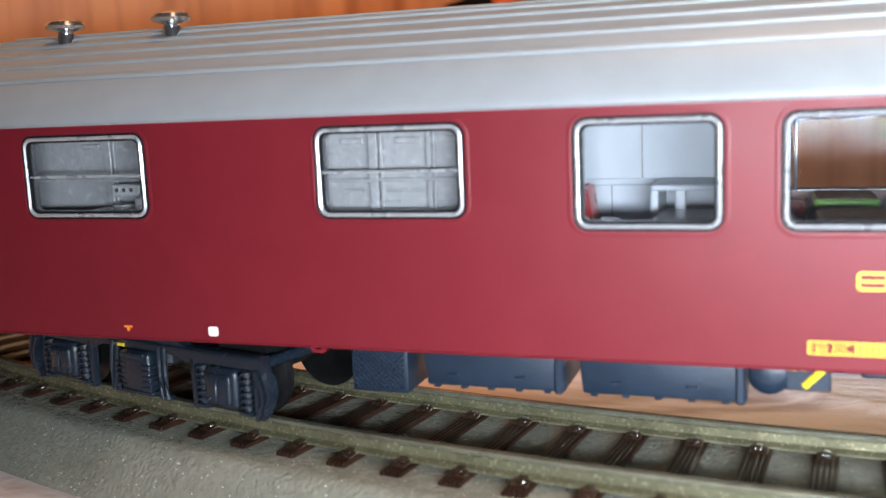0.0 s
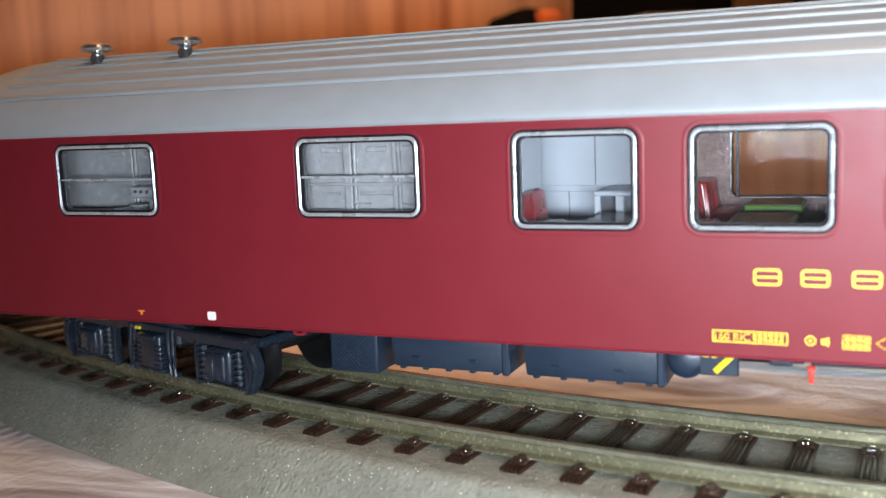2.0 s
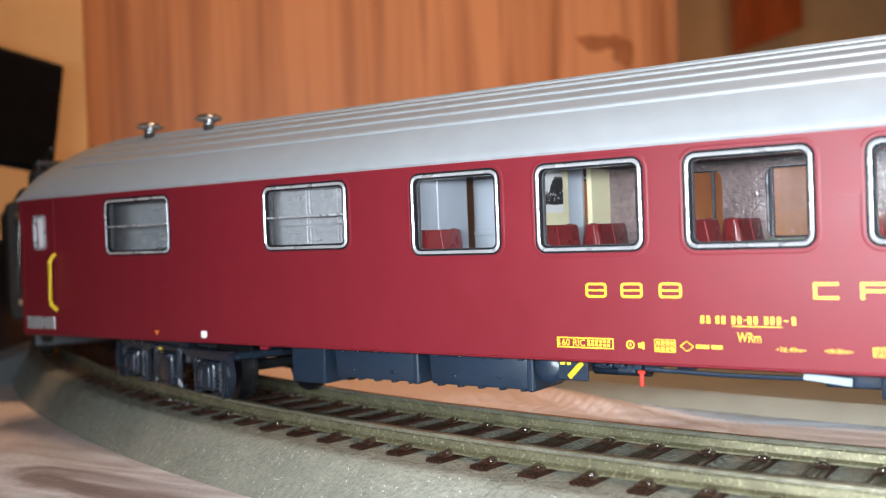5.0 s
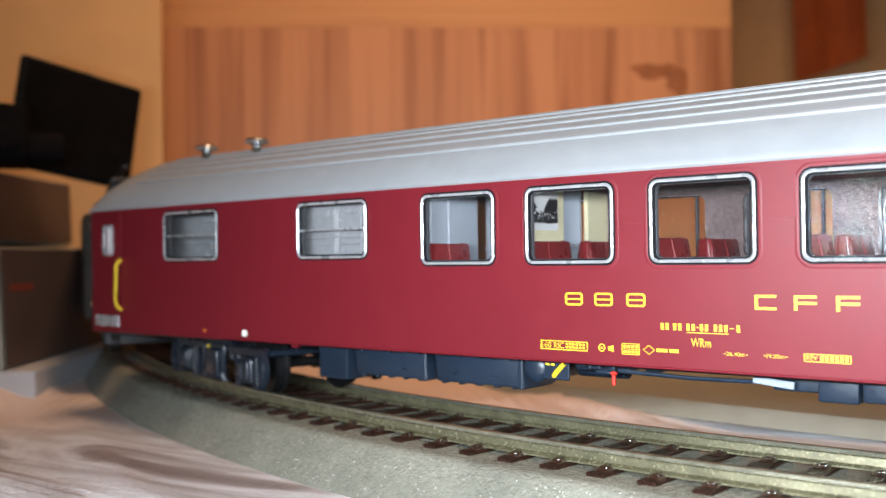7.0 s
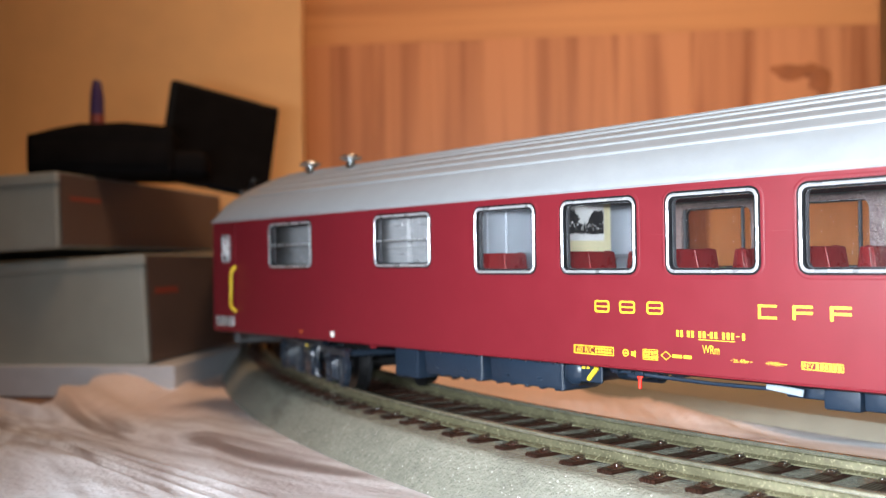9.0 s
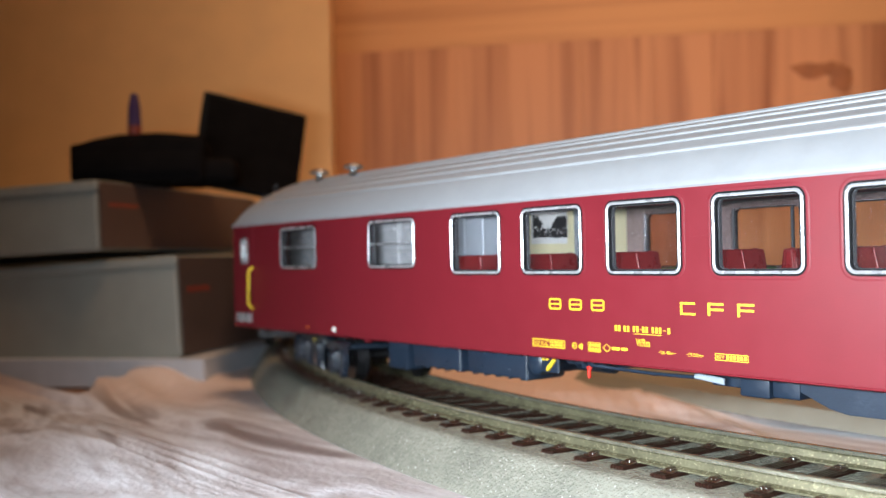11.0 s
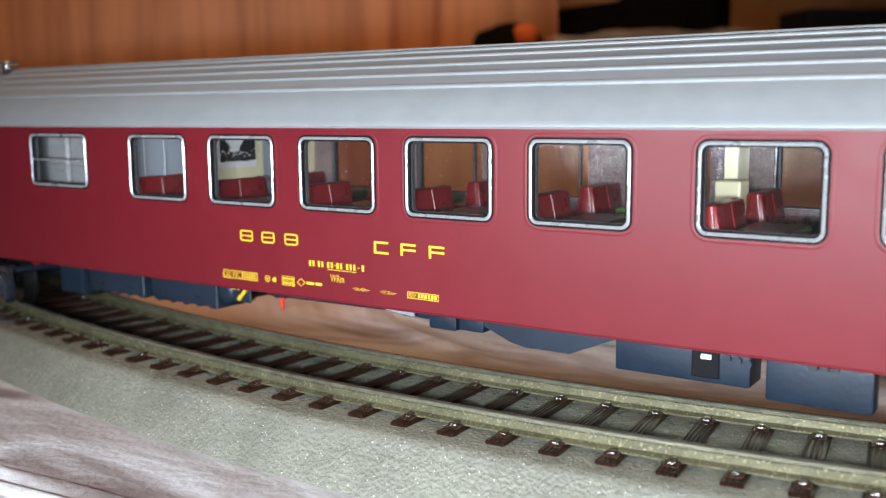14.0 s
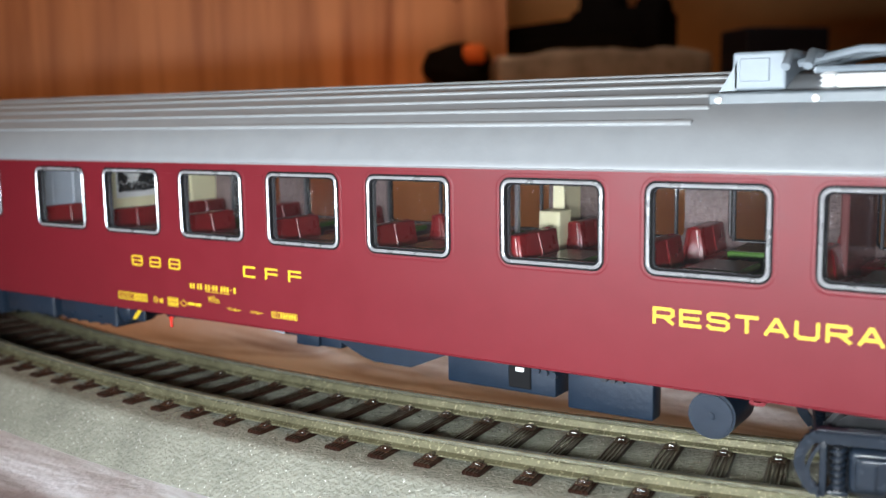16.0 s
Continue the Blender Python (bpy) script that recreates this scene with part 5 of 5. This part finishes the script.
    part("far_divider", mbox(92.0, 93.0, 12.0, WID - 1.9, FL, 45.2, 0.2), MAROON, fl, "maroon partition")
    part("end_partition", mbox(131, 132, 1.4, WID - 1.9, FL, 45.3), CREAM, fl)
    # small raised plates beside the openings
    for x in (-14.2, 6.0):
        part("reservation_plate", plate(bmesh.new(), rounded(x - 1.9, x + 1.9, 38.8, 44.1, 0.4, 3), [], -0.13, 0.0), RED, car, "small raised crimson plate")


build_car()

# ---- the vehicle coupled ahead ----


def build_loco():
    m = shift(-210.5, 51.5, 0.4, -30)
    loco = thing("locomotive", "dark brown-green model locomotive coupled to the dining car", "locomotive", m=m)
    b = mbox(-40, 40, -16, 16, 19, 47, 1.5, 2)
    body = part("loco_body", b, LOCO, loco, smooth=True)
    part("loco_roof", mbox(-37, 37, -13, 13, 46.9, 50.5, 1.6, 3), UNDER_DARK, body, smooth=True)
    part("loco_frame", mbox(-36, 36, -11, 11, 12, 19, 0.5), UNDER_DARK, body)
    for px in (-23, 23):
        for k in (-7.2, 7.2):
            for yy in (-8, 8):
                part("loco_wheel", cyl(bmesh.new(), (px + k, yy, 9.4 + 6.5), "y", 6.5, 2.4, 28), WHEEL, body, smooth=True)
    for yy in (-13.5, 13.5):
        part("handrail", tube(bmesh.new(), [(40.2, yy, 23), (41.4, yy, 24), (41.4, yy, 43), (40.2, yy, 44)], 0.55), CHROME, body, "silver handrail", smooth=True)
        bb = cyl(bmesh.new(), (41.6, yy * 0.62, 20.5), "x", 1.2, 3, 14)
        cyl(bb, (43.2, yy * 0.62, 20.5), "x", 2.5, 0.7, 20)
        part("loco_buffer", bb, UNDER_DARK, body, smooth=True)
    part("cab_window", mbox(39.9, 40.3, -11, -2, 34, 42, 0.1), GASKET, body)
    part("cab_window", mbox(39.9, 40.3, 2, 11, 34, 42, 0.1), GASKET, body)
    p = bmesh.new()
    for yy in (-8, 8):
        tube(p, [(-10, yy, 56), (38, yy, 56)], 0.8)
        tube(p, [(-6, yy, 56.5), (34, yy * 0.6, 60)], 0.6)
    for xx in (-10, 6, 22, 38):
        tube(p, [(xx, -8, 56), (xx, 8, 56)], 0.7)
        tube(p, [(xx, -8, 50.3), (xx, -8, 56)], 0.7)
        tube(p, [(xx, 8, 50.3), (xx, 8, 56)], 0.7)
    part("loco_pantograph", p, UNDER_DARK, body, "folded dark pantograph", smooth=True)


build_loco()

# ---- things on the table and by the wall ----


def carton(name, corner, yaw, depth, length, z0, height, tilt, label):
    """A flat carton whose near vertical edge stands at corner."""
    m = Matrix.Translation(mm((corner[0], corner[1], z0))) @ Matrix.Rotation(radians(yaw), 4, "Z") @ Matrix.Rotation(radians(tilt), 4, "X")
    ob = thing(name, label, "carton", "packaging cartons", m)
    part("carton_body", mbox(0, depth, 0, length, 0, height - 4, 0.8, 2), CARD, ob)
    lid = part("lid", mbox(-0.7, depth + 0.7, -0.7, length + 0.7, height - 4.1, height, 0.8, 2), CARD, ob, "grey carton lid")
    # thin panel laid on: the shade of this side is in its colour
    part("carton_side", mbox(0.8, depth - 0.8, -1.1, -0.75, 0.8, height - 0.6, 0.1), CARD_SHADE, ob, "carton side painted dark brown for shade")
    part("print_bar", mbox(6, 26, -1.2, -1.12, height * 0.63, height * 0.69), PEN_RED, ob, "dull red printed bar")


def build_things():
    tray = thing("cardboard_tray", "flat white cardboard tray beneath the cartons", "tray", m=Matrix.Translation(mm((-240, 34, 0))) @ Matrix.Rotation(radians(132), 4, "Z"))
    part("tray_base", mbox(-2, 150, 2, 330, -9.5, 1.2, 0.5), PAPER, tray)
    part("tray_lip", mbox(-3, -2.1, 1, 331, -9.5, 1.4, 0.3), PAPER, tray)
    part("tray_lip", mbox(-2, 150, 1, 1.9, -9.5, 1.4, 0.3), PAPER, tray)
    carton("carton", (-250, 27), 132, 120, 280, 1.3, 38.6, -3, "large grey carton lying flat on white paper")
    carton("carton", (-266, 2), 128, 130, 280, 42.1, 26.4, -2, "grey carton stacked on another carton")
    m = Matrix.Translation(mm((-296, 27, 69))) @ Matrix.Rotation(radians(60), 4, "Z")
    holder = thing("camera_bag", "black fabric bag lying on the cartons", "bag", m=m)
    bag = bmesh.new()
    box(bag, -22, 30, -18, 20, 0, 19, 2.6, 3)
    bmesh.ops.subdivide_edges(bag, edges=[e for e in bag.edges if e.calc_length() > 12], cuts=5, use_grid_fill=True)
    for v in bag.verts:
        v.co.z += (2.4 * noise.noise(v.co * 0.07) - (3.0 if v.co.x < -18 else 0.0)) * (v.co.z > 6)
    part("bag_body", bag, BLACK_CLOTH, holder, smooth=True)
    part("flap", mbox(-20, 28, -19.2, -17.6, 4, 12, 0.6, 2), BLACK_CLOTH, holder, smooth=True)
    part("side_pocket", mbox(27, 42, -14, 15, 0, 10, 3, 3), BLACK_CLOTH, holder, smooth=True)
    pen = thing("felt_pen", "orange and violet felt pen standing on the bag", "pen", m=shift(-289, 24.5, 85.8))
    part("pen_barrel", spin(bmesh.new(), [(2.6, 0), (2.8, 0.6), (2.7, 7)], (0, 0, 0), 16), PEN_RED, pen, smooth=True)
    part("pen_cap", spin(bmesh.new(), [(2.6, 7), (2.5, 14), (1.6, 19), (1.2, 20)], (0, 0, 0), 16), VIOLET, pen, "violet cap", smooth=True)
    m = Matrix.Translation(mm((-294, 77, 80.3))) @ Matrix.Rotation(radians(88), 4, "Z") @ Matrix.Rotation(radians(9), 4, "Y")
    tab = thing("tablet", "black flat tablet propped upright behind the cartons", "tablet", m=m)
    part("tablet_body", mbox(-24.5, 24.5, -2, 2, -14, 27, 1.5, 2), BLACK, tab)
    part("tablet_back", mbox(-22.5, 22.5, -2.4, -2.1, -12, 25), BLACK_CLOTH, tab)
    tagged(part("grey_sheet", sweep(bmesh.new(), [(291, -0.2), (291, 3.0), (366, 3.0), (369, -0.2)], radians(-18.5), radians(26.5), 40), SHEET), "plain grey sheet lying inside the curve", "sheet")
    # against the back wall
    base = wall_pose(WALL_A)
    # unseen support added beneath the wall things, its pale tone standing in for lamplight
    sb = thing("sideboard", "low lacquered pine sideboard along the back wall, painted lamplit", "sideboard", m=base)
    part("sideboard_body", mbox(240, 900, -85, 2, -750, 66, 2), LIT_PINE, sb)
    part("sideboard_top", mbox(236, 905, -88, 2, 66.2, 71, 1), LIT_PINE, sb)
    part("sideboard_back", mbox(348, 900, 2.2, 212, -750, 66), LIT_PINE, sb)
    part("sideboard_top", mbox(348, 905, 2.2, 212, 66.2, 71, 1), LIT_PINE, sb)
    banner = thing("banner", "orange-red cloth banner hanging on the wall", "banner")
    b = bmesh.new()
    n = 12
    lo, hi = [], []
    for i in range(n + 1):
        k = i / n
        x, y = -147 + 30 * k, 421 + 28 * k
        wv = 1.2 * math.sin(k * 9)
        lo.append(b.verts.new((x + wv * 0.7, y - wv * 0.7, 128.5 + 14.5 * k)))
        hi.append(b.verts.new((x - 3 + wv * 0.3, y - 3 - wv * 0.3, 330)))
    for i in range(n):
        b.faces.new((lo[i], lo[i + 1], hi[i + 1], hi[i]))
    bmesh.ops.solidify(b, geom=b.faces[:], thickness=0.8)
    part("banner_cloth", b, ORANGE, banner, smooth=True)
    part("banner_rod", tube(bmesh.new(), [(-156, 412, 330), (-112, 455, 330)], 2.0), PINE_DARK, banner)
    banner.matrix_basis = Matrix.Translation((0.025, -0.113, 0.037)) @ Matrix.Scale(1.3, 4) @ Matrix.Translation((-0.025, 0.113, -0.037))

    def lump(name, at, size, mat, label, cat, seed, rough=0.12):
        b = bmesh.new()
        bmesh.ops.create_icosphere(b, subdivisions=4, radius=1)
        for v in b.verts:
            k = 1 + rough * noise.noise(v.co * 1.7 + Vector((seed, 0, 0))) + rough * 0.5 * noise.noise(v.co * 4.0)
            v.co = Vector((v.co.x * k * size[0], v.co.y * k * size[1], max(-0.92, v.co.z * k) * size[2]))
        return tagged(part(name, b, mat, smooth=True, m=Matrix.Translation(mm(at)) @ Matrix.Rotation(math.atan2(ALONG.y, ALONG.x), 4, "Z")), label, cat)

    case = thing("black_case", "black case with rounded pockets on the sideboard", "case", m=shift(-226, 473, 71.2))
    body = part("case_body", plate(bmesh.new(), [(0, 0), (124, 0), (124, 46), (120, 51), (66, 51), (62, 46), (4, 42.5), (0, 40)], [], 0, 30), BLACK_CLOTH, case)
    part("pocket", mbox(65, 94, 2, 27, 40, 64, 8, 3), BLACK_CLOTH, body, smooth=True)
    part("pocket", mbox(105, 124, 2, 27, 40, 59, 7, 3), BLACK_CLOTH, body, smooth=True)
    part("front_pocket", mbox(16, 110, -6, 0, 4, 34, 3, 2), BLACK_CLOTH, body, smooth=True)
    bp = lump("headphones", (-190, 378, 84.6), (22, 15, 14), BLACK_CLOTH, "round black headphones beside the case", "headphones", 3)
    pad = bmesh.new()
    box(pad, 1, 15, -16, -6, 1, 12.5, 4, 3)
    part("ear_pad", pad, ORANGE, bp, "orange ear pad", smooth=True)
    wrap = bmesh.new()
    box(wrap, -30, 96, -34, -9, 0, 20, 4, 3)
    bmesh.ops.subdivide_edges(wrap, edges=[e for e in wrap.edges if e.calc_length() > 14], cuts=8, use_grid_fill=True)
    for v in wrap.verts:
        v.co.z += (4.0 * noise.noise(v.co * 0.06) + 2.0 * noise.noise(v.co * 0.17) - 8.0 * max(0.0, 0.5 - (v.co.x + 30) / 80)) * (v.co.z > 6)
    tagged(part("wrapped_package", wrap, PLASTIC_BAG, smooth=True, m=wall_pose(Vector((-150, 400, 0))) @ Matrix.Translation((0, 0, 0.0712))), "flat package in crumpled clear wrapping", "package")
    dk = bmesh.new()
    box(dk, 0, 52, -25, 10, 0, 33, 1.5, 2)
    tagged(part("storage_box", dk, NAVY, m=wall_pose(Vector((-62, 480, 0))) @ Matrix.Translation((0, 0, 0.0712))), "dark blue storage box on the sideboard", "box")
    lump("rolled_blanket", (-322, 206, 30), (36, 14, 34), BLACK_CLOTH, "dark rolled blanket leaning on the panelling", "blanket", 7, 0.2)
    lump("green_pouch", (-350, 180, 30), (15, 10, 33), GREEN, "green cloth pouch beside the blanket", "pouch", 11, 0.2)


room = set(bpy.data.objects)
build_things()
for ob in sorted(set(bpy.data.objects) - room, key=lambda o: o.name) + ROOM:
    if ob.parent is None and ob.name != "grey_sheet":
        ob.matrix_basis = CLOSER @ ob.matrix_basis
build_track()
